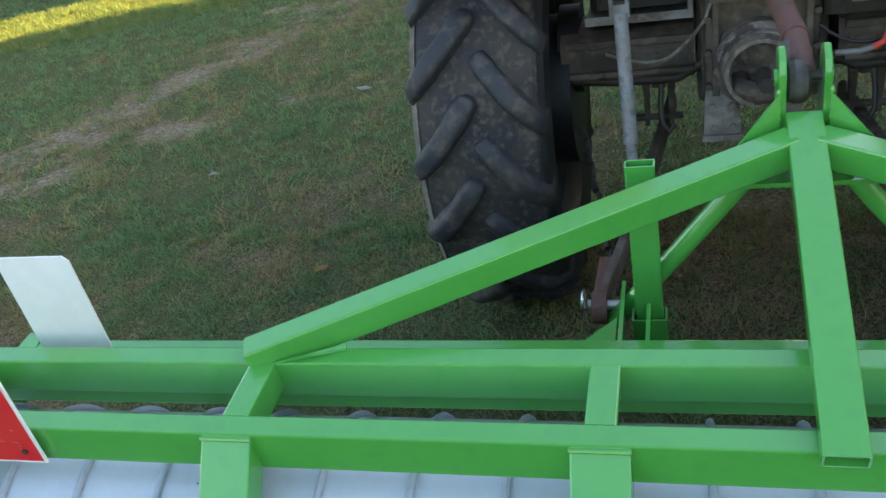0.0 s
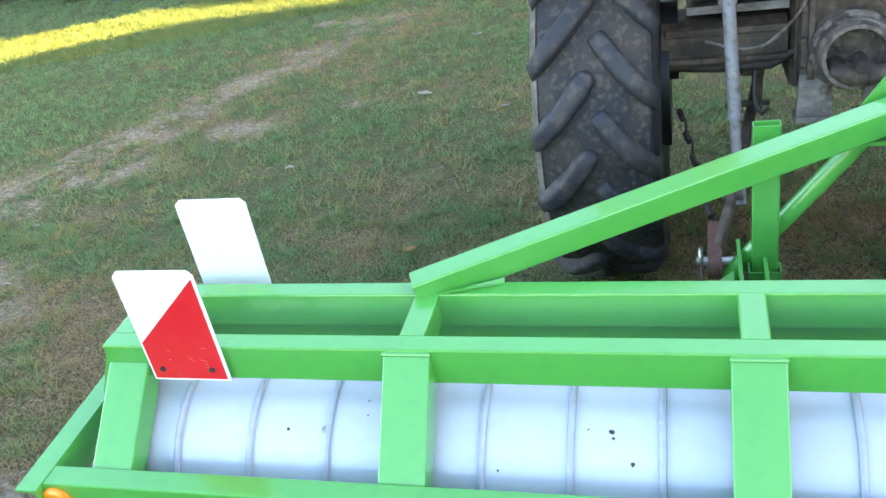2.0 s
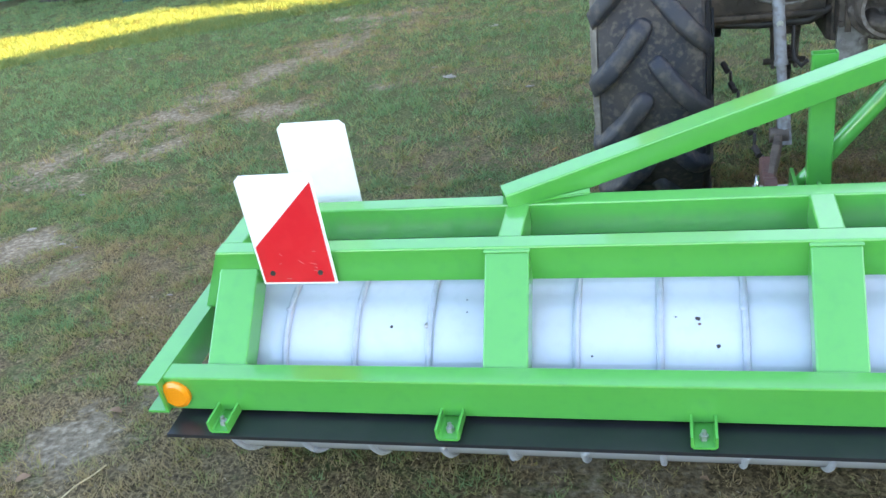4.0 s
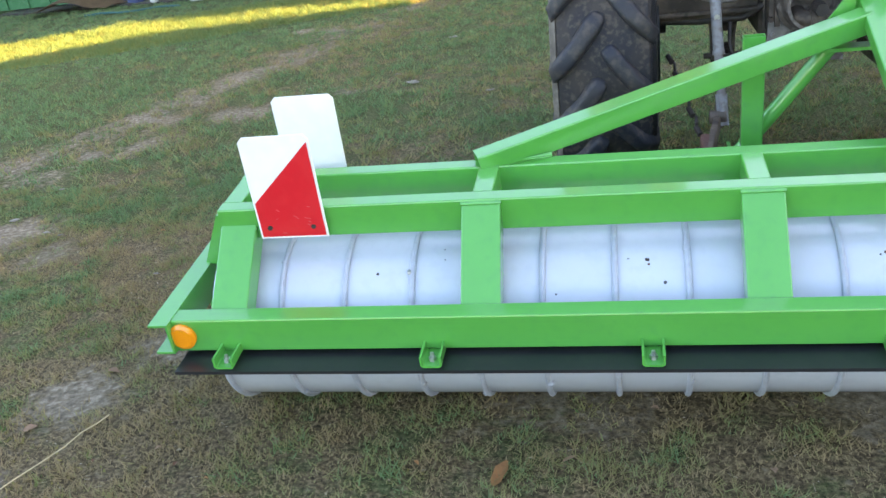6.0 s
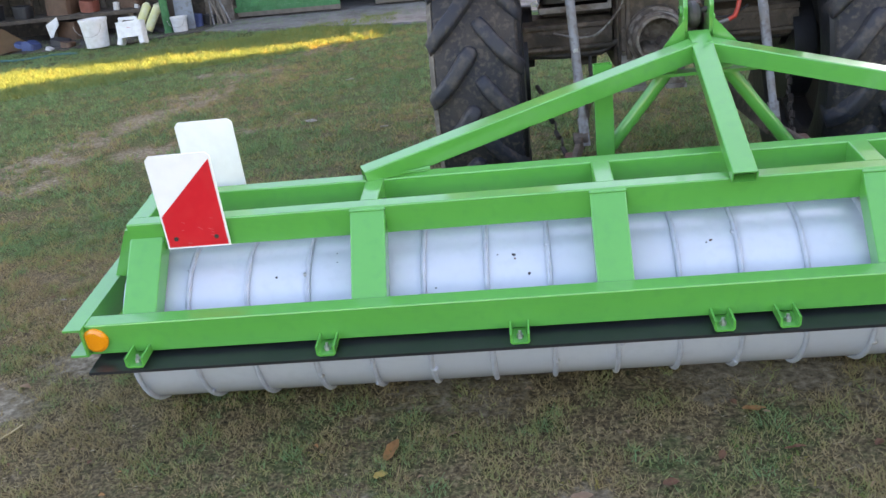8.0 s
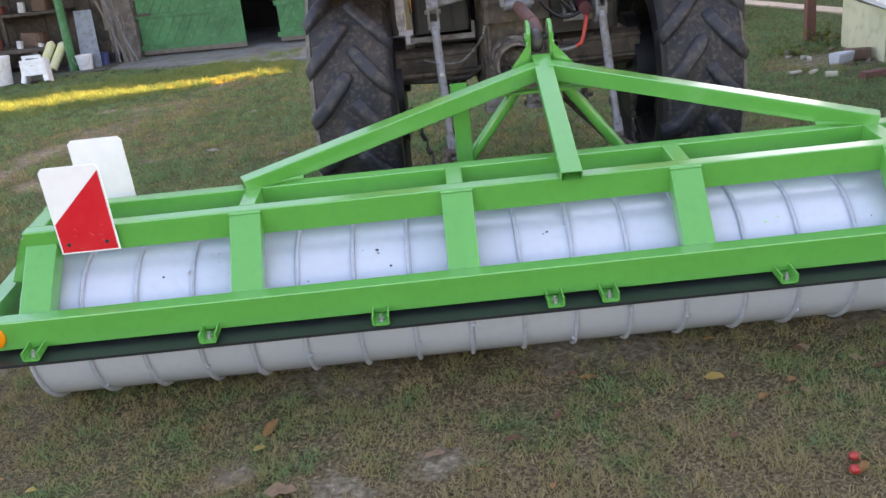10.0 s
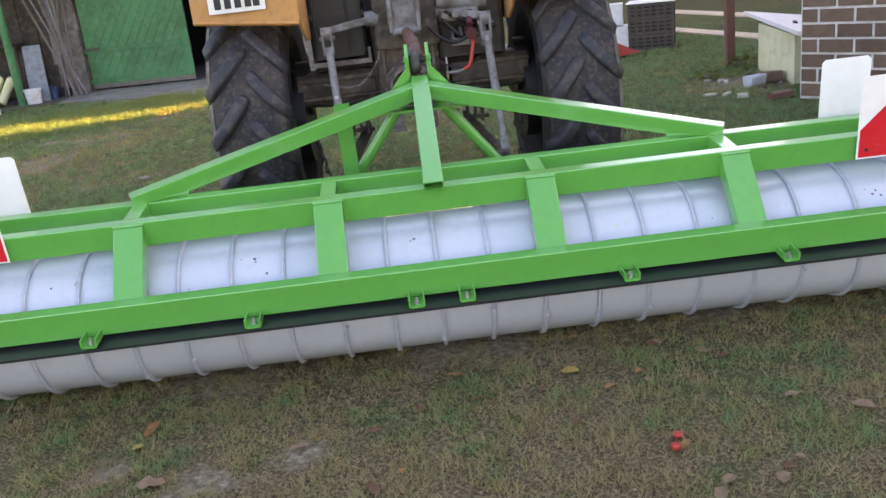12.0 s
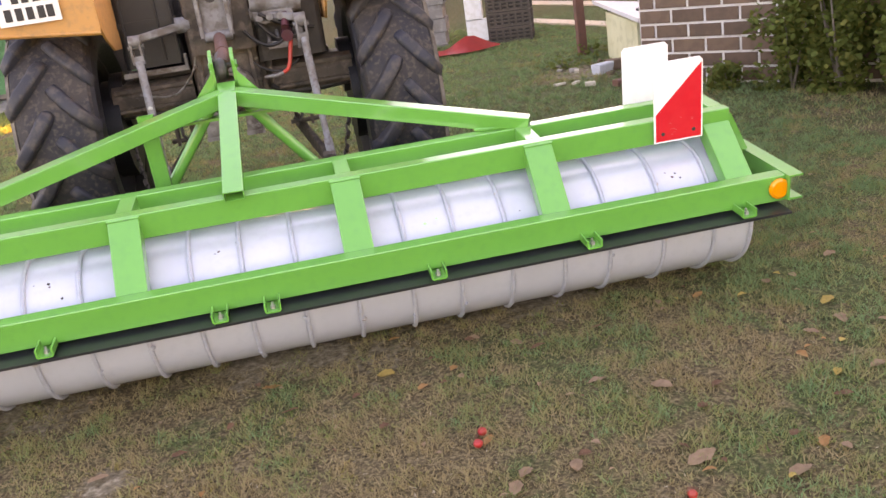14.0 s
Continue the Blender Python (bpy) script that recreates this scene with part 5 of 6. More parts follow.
def bucket(name, at, r, h, mat, label):
    ob = thing(name, at, label, "bucket")
    bm = bmesh.new()
    lathe(bm, [(0, 0.0), (0, r * 0.82), (h * 0.9, r * 0.98), (h * 0.91, r * 1.04), (h, r * 1.04), (h, r * 0.97), (h * 0.1, r * 0.78), (h * 0.1, 0.0)], at, 28, "z")
    part("body", bm, mat, ob, smooth=True)
    bm = bmesh.new()
    c = Vector(at) + Vector((0, 0, h * 0.85))
    pipe(bm, [c + Vector((-r * 1.04 * math.cos(a), -r * 1.06 - 0.01 * math.sin(a), -r * 0.9 * math.sin(a))) for a in [math.pi * i / 10 for i in range(11)]], 0.0035, 6)
    part("handle", bm, ZINC, ob, "thin wire handle")
    return ob


bucket("bucket", (-7.56, 11.42, 0.03), 0.22, 0.45, PLASTICWHITE, "dirty white plastic bucket at the lean-to")
bucket("bucket", (-6.50, 12.42, 0.03), 0.145, 0.25, PLASTICWHITE, "small white plastic bucket beside the green post")
# white canister with a handle hole, standing on two feet
can = thing("canister", (-6.94, 11.36, 0.02), "white plastic canister with a red label", "canister")
bm = bmesh.new()
tube(bm, (-6.94, 11.40, 0.13), (-6.95, 11.44, 0.38), 0.44, 0.24, 0.05, up=(0, 1, 0))
for dx in (-0.175, 0.165):
    tube(bm, (-6.94 + dx * 1.15, 11.36, 0.015), (-6.94 + dx, 11.40, 0.15), 0.09, 0.22, 0.03, up=(0, 1, 0))
tube(bm, (-7.12, 11.42, 0.43), (-6.82, 11.42, 0.43), 0.06, 0.05, 0.015)
rod(bm, (-7.10, 11.42, 0.36), (-7.10, 11.42, 0.44), 0.03, 12)
rod(bm, (-6.84, 11.42, 0.36), (-6.84, 11.42, 0.44), 0.03, 12)
part("body", bm, PLASTICWHITE, can, smooth=True)
bm = bmesh.new()
lathe_y(bm, [(11.305, 0.0), (11.305, 0.04), (11.31, 0.05)], (-6.94, 0.28), 20)
for v in bm.verts:
    v.co.x = -6.94 + (v.co.x + 6.94) * 1.5
    v.co.z = 0.28 + (v.co.z - 0.28) * 0.55
part("label", bm, REDLEVER, can, "small red oval label")
bm = bmesh.new()
rod(bm, (-7.02, 11.42, 0.37), (-7.02, 11.42, 0.42), 0.028, 14)
part("cap", bm, BLACKPLASTIC, can, "dark screw cap")
YELLOWISH = material("yellowed_plastic", (0.62, 0.60, 0.30), 0.45, second=(0.7, 0.7, 0.6), scale=9)
for dx, lift in ((0.0, 0.0), (0.19, -0.03)):
    tank = thing("plastic_tube", (-7.25 + dx, 12.45, 0.1), "yellowed white plastic tube leaning at the bench", "tube", "leaning tubes")
    bm = bmesh.new()
    p, q = Vector((-7.24 + dx, 12.35, 0.10)), Vector((-7.06 + dx, 12.55, 0.50 + lift))
    rod(bm, p, q, 0.075, 20)
    rod(bm, q, q + (q - p).normalized() * 0.05, 0.075, 20, 0.035)
    part("body", bm, YELLOWISH, tank, smooth=True)
bench = thing("bench", (-8.6, 12.9, 0), "dark timber bench with clutter in the lean-to", "bench")
bm = bmesh.new()
box(bm, (-10.6, 12.55, 0.40), (-7.15, 13.5, 0.46), 0.01)
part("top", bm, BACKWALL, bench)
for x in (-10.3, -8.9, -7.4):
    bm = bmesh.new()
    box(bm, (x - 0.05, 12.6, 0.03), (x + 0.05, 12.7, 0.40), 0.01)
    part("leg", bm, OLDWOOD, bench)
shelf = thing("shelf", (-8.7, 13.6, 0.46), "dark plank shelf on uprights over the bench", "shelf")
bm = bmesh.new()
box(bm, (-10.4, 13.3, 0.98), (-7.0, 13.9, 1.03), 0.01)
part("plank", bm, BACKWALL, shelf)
for x in (-9.6, -8.2, -7.05):
    bm = bmesh.new()
    box(bm, (x, 13.35, 0.46), (x + 0.06, 13.42, 0.98), 0.008)
    part("upright", bm, BACKWALL, shelf)
CLUTTER = [material("clutter_" + n, c, 0.6, second=tuple(v * 0.6 for v in c), scale=10, bump=0.2) for n, c in (("red", (0.22, 0.06, 0.04)), ("blue", (0.05, 0.08, 0.20)), ("white", (0.6, 0.6, 0.6)), ("dark", (0.03, 0.03, 0.035)), ("brown", (0.12, 0.066, 0.042)))]
ON_BENCH = [(-7.72, 12.8, 0.46, 0.1, 0.13, 2, 'jar'), (-7.4, 12.85, 0.46, 0.13, 0.09, 4, 'tin_can'), (-7.55, 13.1, 0.46, 0.42, 0.24, 4, 'wooden_crate'), (-7.33, 12.75, 0.46, 0.08, 0.06, 2, 'paper_cup'), (-8.25, 12.9, 0.46, 0.3, 0.2, 0, 'tin_box'), (-8.8, 13.0, 0.46, 0.5, 0.3, 4, 'wooden_crate'), (-9.5, 12.9, 0.46, 0.3, 0.22, 3, 'tool_case'), (-10.1, 12.9, 0.46, 0.4, 0.28, 3, 'tool_case'), (-7.5, 13.6, 1.03, 0.3, 0.2, 4, 'wooden_crate'), (-8.3, 13.6, 1.03, 0.22, 0.15, 0, 'tin_box'), (-9.0, 13.6, 1.03, 0.35, 0.2, 3, 'tool_case'), (-7.85, 13.55, 1.03, 0.12, 0.18, 2, 'jar')]
ON_FLOOR = [(-9.15, 11.95, 0.03, 0.26, 0.11, 1, 'plastic_bag'), (-9.32, 11.8, 0.03, 0.18, 0.07, 0, 'plastic_bag'), (-8.95, 11.85, 0.03, 0.3, 0.13, 1, 'plastic_bag'), (-8.45, 11.95, 0.03, 0.34, 0.12, 3, 'boot'), (-8.25, 11.75, 0.03, 0.22, 0.09, 4, 'cloth_heap'), (-8.5, 11.6, 0.02, 0.12, 0.05, 2, 'paper_cup'), (-7.95, 11.75, 0.03, 0.12, 0.08, 3, 'tin_can'), (-10.2, 12.3, 0.03, 0.5, 0.32, 3, 'storage_box'), (-8.7, 12.9, 0.03, 0.5, 0.32, 4, 'storage_box'), (-6.35, 12.85, 0.03, 0.2, 0.22, 1, 'storage_box'), (-6.15, 13.05, 0.03, 0.25, 0.16, 3, 'storage_box'), (-6.85, 12.55, 0.03, 0.36, 0.06, 3, 'cloth_heap')]
for x, y, z, w, h, m, nm in ON_BENCH + ON_FLOOR:
    bm = bmesh.new()
    tube(bm, (x, y, z), (x + 0.02, y, z + h), w, w * 0.8, w * 0.2, up=(0.2, 1, 0))
    bmesh.ops.subdivide_edges(bm, edges=bm.edges[:], cuts=1)
    soft = 0.16 if nm in ("plastic_bag", "cloth_heap", "boot") else 0.04
    for v in bm.verts:
        v.co += noise.noise_vector(v.co * 7) * w * soft
        v.co.z = max(v.co.z, z)
    tagged(part(nm, bm, CLUTTER[m], None, smooth=True), "worn " + {0: "red", 1: "blue", 2: "white", 3: "dark", 4: "brown"}[m] + " " + nm.replace("_", " ") + " in the lean-to", nm.split("_")[-1])
# pale rag hanging from the bench
solid("white_rag", PLASTICWHITE, lambda bm: polygon_prism(bm, [Vector(p) for p in ((-8.95, 12.535, 0.34), (-8.72, 12.53, 0.46), (-8.70, 12.53, 0.33), (-8.80, 12.525, 0.22), (-8.90, 12.52, 0.06))], (0, 0.012, 0)), "white rag hanging over the bench edge", "rag")
solid("green_jug", BARNGREEN, lambda bm: (tube(bm, (-9.42, 11.95, 0.03), (-9.55, 12.0, 0.27), 0.2, 0.16, 0.05, up=(0, 1, 0)), rod(bm, (-9.55, 12.0, 0.26), (-9.58, 12.01, 0.32), 0.03, 12)), "green plastic jug standing tilted", "jug")
# big green board wall at the far end and a brown sheet lying against it
solid("green_box_wall", BARNGREEN, lambda bm: (block(bm, (-14.0, 11.9), (-10.1, 12.2), 0.1, 0.06, 2.2), [block(bm, (-14.0 + 0.4 * k, 11.87 + 0.0315 * k), (-14.0 + 0.4 * k + 0.04, 11.87 + 0.0315 * k), 0.04, 0.06, 2.2) for k in range(10)]), "green painted board wall", "board wall", "structure")
TARP = material("brown_sacking", (0.24, 0.16, 0.085), 0.9, second=(0.17, 0.11, 0.06), scale=6, bump=0.4, bump_scale=25)
bm = bmesh.new()
cols = []
for i in range(13):
    row = []
    for j in range(7):
        x, y = -10.75 + 1.5 * i / 12 + 0.05 * j, 11.1 + 0.8 * j / 6 + 0.25 * i / 12
        hgt = 0.42 * math.exp(-((i - 6) / 4.0) ** 2) * (0.35 + 0.65 * j / 6) + 0.05 * noise.noise((x * 3, y * 3, 1)) + 0.03
        row.append(bm.verts.new((x, y, max(0.012, hgt))))
    cols.append(row)
for a, b in zip(cols, cols[1:]):
    for j in range(6):
        bm.faces.new((a[j], a[j + 1], b[j + 1], b[j]))
bmesh.ops.solidify(bm, geom=bm.faces[:], thickness=0.012)
tagged(part("sacking", bm, TARP, None, smooth=True), "crumpled brown sacking lying by the green wall", "sacking")
HOSEGREEN = material("green_hose", (0.03, 0.12, 0.11), 0.5)
solid("garden_hose", HOSEGREEN, lambda bm: pipe(bm, [Vector((-9.3 + 0.2 * k, 10.75 + 0.03 * k + 0.10 * math.sin(k * 1.3), 0.02)) for k in range(9)], 0.018, 6), "dark green garden hose lying in the grass", "hose")

# ---- right-hand background: well box, post, crates, lane ----
well = thing("well_box", (4.5, 6.6, 0), "limewashed concrete well box with a white lid", "well box")
bm = bmesh.new()
foot = [(4.17, 5.75), (4.29, 7.02), (5.15, 6.95), (5.03, 5.68)]
tops = (0.53, 0.555, 0.42, 0.40)
lo_, hi_ = [bm.verts.new((x, y, 0)) for x, y in foot], [bm.verts.new((x, y, z)) for (x, y), z in zip(foot, tops)]
for i in range(4):
    bm.faces.new((lo_[i], lo_[(i + 1) % 4], hi_[(i + 1) % 4], hi_[i]))
bm.faces.new(hi_)
bm.faces.new(lo_)
part("box", bm, LIME, well, "mossy limewashed concrete box")
bm = bmesh.new()
polygon_prism(bm, [Vector(p) for p in ((4.06, 5.44, 0.560), (4.38, 7.72, 0.605), (5.30, 7.50, 0.455), (5.0, 5.24, 0.425))], (0, 0, 0.045))
part("lid", bm, LIDWHITE, well, "white sheet lid")
bm = bmesh.new()
tube(bm, (4.42, 6.3, 0.585), (4.48, 6.45, 0.585), 0.05, 0.04, 0.01)
part("lid_handle", bm, BLACKPLASTIC, well, "small black handle")
solid("steel_post", RUSTPOST, lambda bm: tube(bm, (4.12, 7.5, 0), (4.10, 7.55, 3.2), 0.11, 0.11, 0.01, up=(0, 1, 0)), "rust-brown square steel post", "post")
crate_dark = material("black_crate_plastic", (0.055, 0.042, 0.034), 0.5, second=(0.085, 0.066, 0.055), scale=8)
CA, CB = Vector((3.52, 10.18, 0)), Vector((4.16, 9.94, 0))
CD = (CB - CA).normalized()
CN = Vector((-CD.y, CD.x, 0))
for k in range(3):
    crate = thing("crate", (4.0, 10.3, 0.235 * k), "stacked dark plastic crate", "crate", "stack of dark crates")
    z0, w = 0.235 * k + 0.004, (CB - CA).length
    bm = bmesh.new()
    block(bm, CA + CN * 0.03, CB + CN * 0.03, 0.50, z0, z0 + 0.222)
    part("body", bm, DARKROOM, crate)
    for zz, hh in ((0.0, 0.04), (0.075, 0.025), (0.13, 0.025), (0.188, 0.04)):
        bm = bmesh.new()
        block(bm, CA, CB, 0.03, z0 + zz, z0 + zz + hh)
        block(bm, CB + CN * 0.034, CB + CN * 0.53, 0.03, z0 + zz, z0 + zz + hh)
        part("rib", bm, crate_dark, crate)
    for j in range(7):
        bm = bmesh.new()
        p = CA + CD * (w - 0.035) * j / 6 - CN * 0.004
        block(bm, p, p + CD * 0.035, 0.03, z0, z0 + 0.23)
        part("slat", bm, crate_dark, crate)
solid("cover_sheet", LIDWHITE, lambda bm: block(bm, CA - CD * 0.02 - CN * 0.03, CB + CD * 0.03 - CN * 0.03, 0.6, 0.709, 0.724), "white sheet lying on the dark crates", "sheet")
for z0, w in ((0.02, 0.36), (0.37, 0.26)):
    bm = bmesh.new()
    block(bm, (3.30, 10.72), (3.30 + w, 10.72 - 0.3 * w), 0.3, z0, z0 + 0.33)
    tagged(part("foam_block", bm, PLASTICWHITE, None), "white foam block beside the dark crates", "block", "white foam blocks")
for k in range(4):
    solid("concrete_slab", CONCRETE, lambda bm: block(bm, (2.2 + 0.03 * (k % 2), 11.3), (3.0 + 0.03 * (k % 2), 11.05), 0.5, 0.22 * k, 0.22 * k + 0.21), "grey concrete slab in a stack", "slab", group="stack of grey slabs")
red_sheet = material("red_plastic_sheet", (0.55, 0.035, 0.022), 0.35, second=(0.42, 0.03, 0.02), scale=6)
bm = bmesh.new()
rows_ = []
for i in range(9):
    u = i / 8
    row = []
    for j in range(5):
        v = j / 4 - 0.5
        wid = 0.55 * (1 - 0.92 * u ** 1.5)
        row.append(bm.verts.new((2.55 + 1.0 * u, 9.72 + v * wid * 1.2 - 0.1 * u, 0.03 + 0.20 * math.exp(-((u - 0.55) / 0.28) ** 2) * (1 - 2.2 * abs(v)) + 0.02)))
    rows_.append(row)
for a, b in zip(rows_, rows_[1:]):
    for j in range(4):
        bm.faces.new((a[j], a[j + 1], b[j + 1], b[j]))
bmesh.ops.solidify(bm, geom=bm.faces[:], thickness=0.015)
tagged(part("red_sled", bm, red_sheet, None, smooth=True), "red plastic sled lying on the lawn", "sled")
SAND = material("pale_sandy_track", (0.60, 0.50, 0.37), 0.95, second=(0.47, 0.39, 0.28), scale=5, bump=0.3)
for a, b, w in (((4.5, 13.4), (5.9, 8.2), 0.35), ((5.5, 17.4), (7.6, 9.4), 0.4)):
    solid("path_track", SAND, lambda bm: block(bm, a, b, w, -0.05, 0.022), "pale sandy wheel track in the grass", "path", "structure")
STONE = material("pale_rubble", (0.30, 0.275, 0.24), 0.9, second=(0.19, 0.165, 0.14), scale=14, bump=0.4)
for k in range(11):
    x, y, r = random.uniform(3.45, 4.1), random.uniform(5.6, 6.9), random.uniform(0.018, 0.05)
    bm = bmesh.new()
    bmesh.ops.create_icosphere(bm, subdivisions=2, radius=r, matrix=Matrix.Translation((x, y, r * 0.45)) @ Matrix.Diagonal((1.2, 0.9, 0.7, 1)))
    for v in bm.verts:
        v.co += noise.noise_vector(v.co * 17) * r * 0.8
    tagged(part("stone", bm, STONE if k % 3 else BRICKMAT, None), "pale rubble stone near the well box", "stone", "rubble by the well box")

PALEBLOCK = material("pale_blue_grey_block", (0.50, 0.53, 0.58), 0.8, second=(0.40, 0.42, 0.45), scale=14, bump=0.3)
SHARD = material("pale_tile_shard", (0.50, 0.46, 0.36), 0.8, second=(0.36, 0.32, 0.25), scale=18, bump=0.3)
for name, x, y, w, d, h, turn, mat, label, category in (
        ("paving_block", 3.80, 5.92, 0.21, 0.13, 0.12, 24, PALEBLOCK, "pale grey paving block among the rubble", "block"),
        ("stone", 4.03, 6.08, 0.26, 0.15, 0.12, -12, BRICKMAT, "dark rough stone beside the well box", "stone"),
        ("tile_shard", 3.20, 5.64, 0.13, 0.05, 0.025, 10, SHARD, "pale tile shard lying by the well box", "shard"),
        ("tile_shard", 3.36, 5.57, 0.10, 0.05, 0.03, 40, SHARD, "pale tile shard lying by the well box", "shard"),
        ("tile_shard", 3.43, 5.30, 0.11, 0.06, 0.05, -20, SHARD, "pale tile shard lying by the well box", "shard"),
        ("brick", 3.72, 5.06, 0.24, 0.11, 0.07, 14, RUSTPOST, "broken red-brown brick lying in the grass", "brick"),
        ("tile_shard", 3.62, 6.30, 0.12, 0.05, 0.03, 70, SHARD, "pale tile shard lying by the well box", "shard")):
    bm = bmesh.new()
    c, sn = math.cos(radians(turn)), math.sin(radians(turn))
    tube(bm, (x - c * w / 2, y - sn * w / 2, h / 2 + 0.004), (x + c * w / 2, y + sn * w / 2, h / 2 + 0.006), d, h, min(d, h) * 0.18)
    for v in bm.verts:
        v.co += noise.noise_vector(v.co * 11) * h * 0.18
    tagged(part(name, bm, mat, None, smooth=True), label, category)


# ---- plants ----
def leaf_cloud(name, centre, size, count, leaf, mat, label, category, kind=""):
    """A loose crown: many small leaves scattered in uneven clumps."""
    vs, fs = [], []
    clumps = [(Vector((random.gauss(0, 0.4), random.gauss(0, 0.4), random.uniform(0.05, 1.0))), random.uniform(0.15, 0.42)) for _ in range(26)]
    for _ in range(count):
        c, r = random.choice(clumps)
        d = Vector((random.gauss(0, 1), random.gauss(0, 1), random.gauss(0, 1))).normalized() * r * random.uniform(0.4, 1.0)
        p = Vector(((c.x + d.x) * size[0], (c.y + d.y) * size[1], max(0.02, (c.z + d.z)) * size[2])) + Vector(centre)
        q = Euler((random.uniform(-1, 1), random.uniform(-1, 1), random.uniform(0, 6.3))).to_matrix()
        s = leaf * random.uniform(0.6, 1.3)
        n = len(vs)
        vs += [p + q @ Vector(v) for v in ((0, 0, 0), (s * 0.45, s * 0.5, s * 0.08), (0, s, 0), (-s * 0.45, s * 0.5, s * 0.08))]
        fs.append((n, n + 1, n + 2, n + 3))
    me = bpy.data.meshes.new(name)
    me.from_pydata(vs, [], fs)
    me.materials.append(mat)
    return me


BUSHLEAF = leaf_material("shrub_leaves", (0.11, 0.15, 0.035), (0.24, 0.21, 0.055), (0.40, 0.28, 0.09))
AT_WALL = lambda a, off: tuple(HA + HD * a - HN * off)
for centre, size, count, leaf, nm in (
        (AT_WALL(1.62, 0.30), (0.34, 0.34, 0.80), 2600, 0.055, "yellowing garden shrub against the brick house"),
        (AT_WALL(2.05, 0.40), (0.48, 0.48, 1.25), 4200, 0.060, "tall garden shrub with brown and yellow leaves"),
        (AT_WALL(2.75, 0.50), (0.62, 0.62, 1.55), 7000, 0.060, "large leafy shrub against the brick house"),
        (AT_WALL(3.7, 0.60), (0.75, 0.75, 1.7), 7000, 0.065, "large leafy shrub against the brick house"),
        (AT_WALL(1.0, 0.22), (0.30, 0.24, 0.22), 900, 0.045, "low withered plants at the foot of the house wall"),
        ((4.22, 7.32, 0), (0.20, 0.22, 0.16), 70, 0.065, "low yellow-green weeds beside the post"),
        ((3.62, 6.75, 0), (0.34, 0.30, 0.12), 60, 0.065, "low weeds among the rubble")):
    shrub = thing("shrub", centre, nm, "shrub")
    ob = new("foliage", leaf_cloud("foliage", centre, size, count, leaf, BUSHLEAF, nm, "shrub"))
    ob.parent, ob.matrix_parent_inverse = shrub, Matrix.Translation(-Vector(centre))
    for k in range(5):
        bm = bmesh.new()
        a = random.uniform(0, 6.3)
        rod(bm, Vector(centre), Vector(centre) + Vector((math.cos(a) * size[0] * 0.4, math.sin(a) * size[1] * 0.4, size[2] * 0.75)), 0.012 * size[2] + 0.003, 7, 0.004)
        part("stem", bm, OLDWOOD, shrub)

# ---- fallen leaves, crab apples, straw and litter ----
DRYLEAF = [material("dry_leaf_" + n, c, 0.75, second=tuple(v * 0.65 for v in c), scale=40, bump=0.2) for n, c in (("tan", (0.52, 0.27, 0.11)), ("yellow", (0.60, 0.43, 0.13)), ("rust", (0.24, 0.12, 0.07)), ("pale", (0.40, 0.265, 0.17)))]


def fallen_leaf(x, y, size, turn, kind, slim=0.6):
    bm = bmesh.new()
    rows = []
    for i in range(6):
        u = i / 5
        wid = slim * size * 0.5 * (math.sin(math.pi * min(1, u * 0.92 + 0.06)) ** 0.7) * (1 + 0.25 * ((i % 2) - 0.5))
        z = 0.008 + 0.004 * math.sin(u * 3) * (1 + size)
        rows.append([bm.verts.new((u * size - size / 2, s * wid, z + abs(s) * 0.003)) for s in (-1, 0, 1)])
    for a, b in zip(rows, rows[1:]):
        for j in range(2):
            bm.faces.new((a[j], a[j + 1], b[j + 1], b[j]))
    bmesh.ops.solidify(bm, geom=bm.faces[:], thickness=0.0012)
    for v in bm.verts:
        v.co.z += 0.10 * size * noise.noise((v.co.x * 30 + x * 7, v.co.y * 30 + y * 5, 0.5)) + 0.3 * (v.co.y ** 2) / size
    me = bpy.data.meshes.new("fallen_leaf")
    bm.to_mesh(me)
    bm.free()
    me.materials.append(DRYLEAF[kind])
    ob = new("fallen_leaf", me)
    ob.matrix_basis = pose(x, y - 0.03, lie(x, y) + 0.005, random.uniform(-8, 8), random.uniform(-8, 8), turn)
    tagged(ob, "dry " + ("tan", "yellow", "rust-brown", "pale brown")[kind] + " fallen leaf on the lawn", "leaf", "fallen leaves")


TAN_LEAVES = [(-1.3, -0.34, 0.15, 75, 0.33), (0.0, -0.21, 0.1, 5, 0.4), (0.56, 0.0, 0.06, 0, 0.6), (0.61, -0.5, 0.06, 30, 0.6), (1.97, -0.16, 0.07, 20, 0.6), (-2.03, 2.13, 0.09, 30, 0.5), (-1.58, 2.98, 0.1, 60, 0.2)]
YELLOW_LEAVES = [(-1.32, -0.49, 0.06, 10, 0.8), (0.48, -0.32, 0.09, 160, 0.8), (-2.14, -0.64, 0.05, 0, 0.8), (2.42, -0.48, 0.1, 30, 0.6)]
RUST_LEAVES = [(-0.36, -0.61, 0.07, 20, 0.6), (0.34, -0.45, 0.05, 40, 0.6), (-0.17, -0.47, 0.05, 60, 0.6), (0.42, -0.74, 0.05, 20, 0.7), (0.07, -0.46, 0.08, 0, 0.4), (1.14, -0.36, 0.08, 10, 0.5), (-0.36, -1.01, 0.09, 120, 0.5), (1.54, -1.08, 0.05, 0, 0.8), (1.73, -1.36, 0.06, 30, 0.6), (1.43, -0.29, 0.07, 0, 0.5), (1.28, -1.54, 0.06, 40, 0.7)]
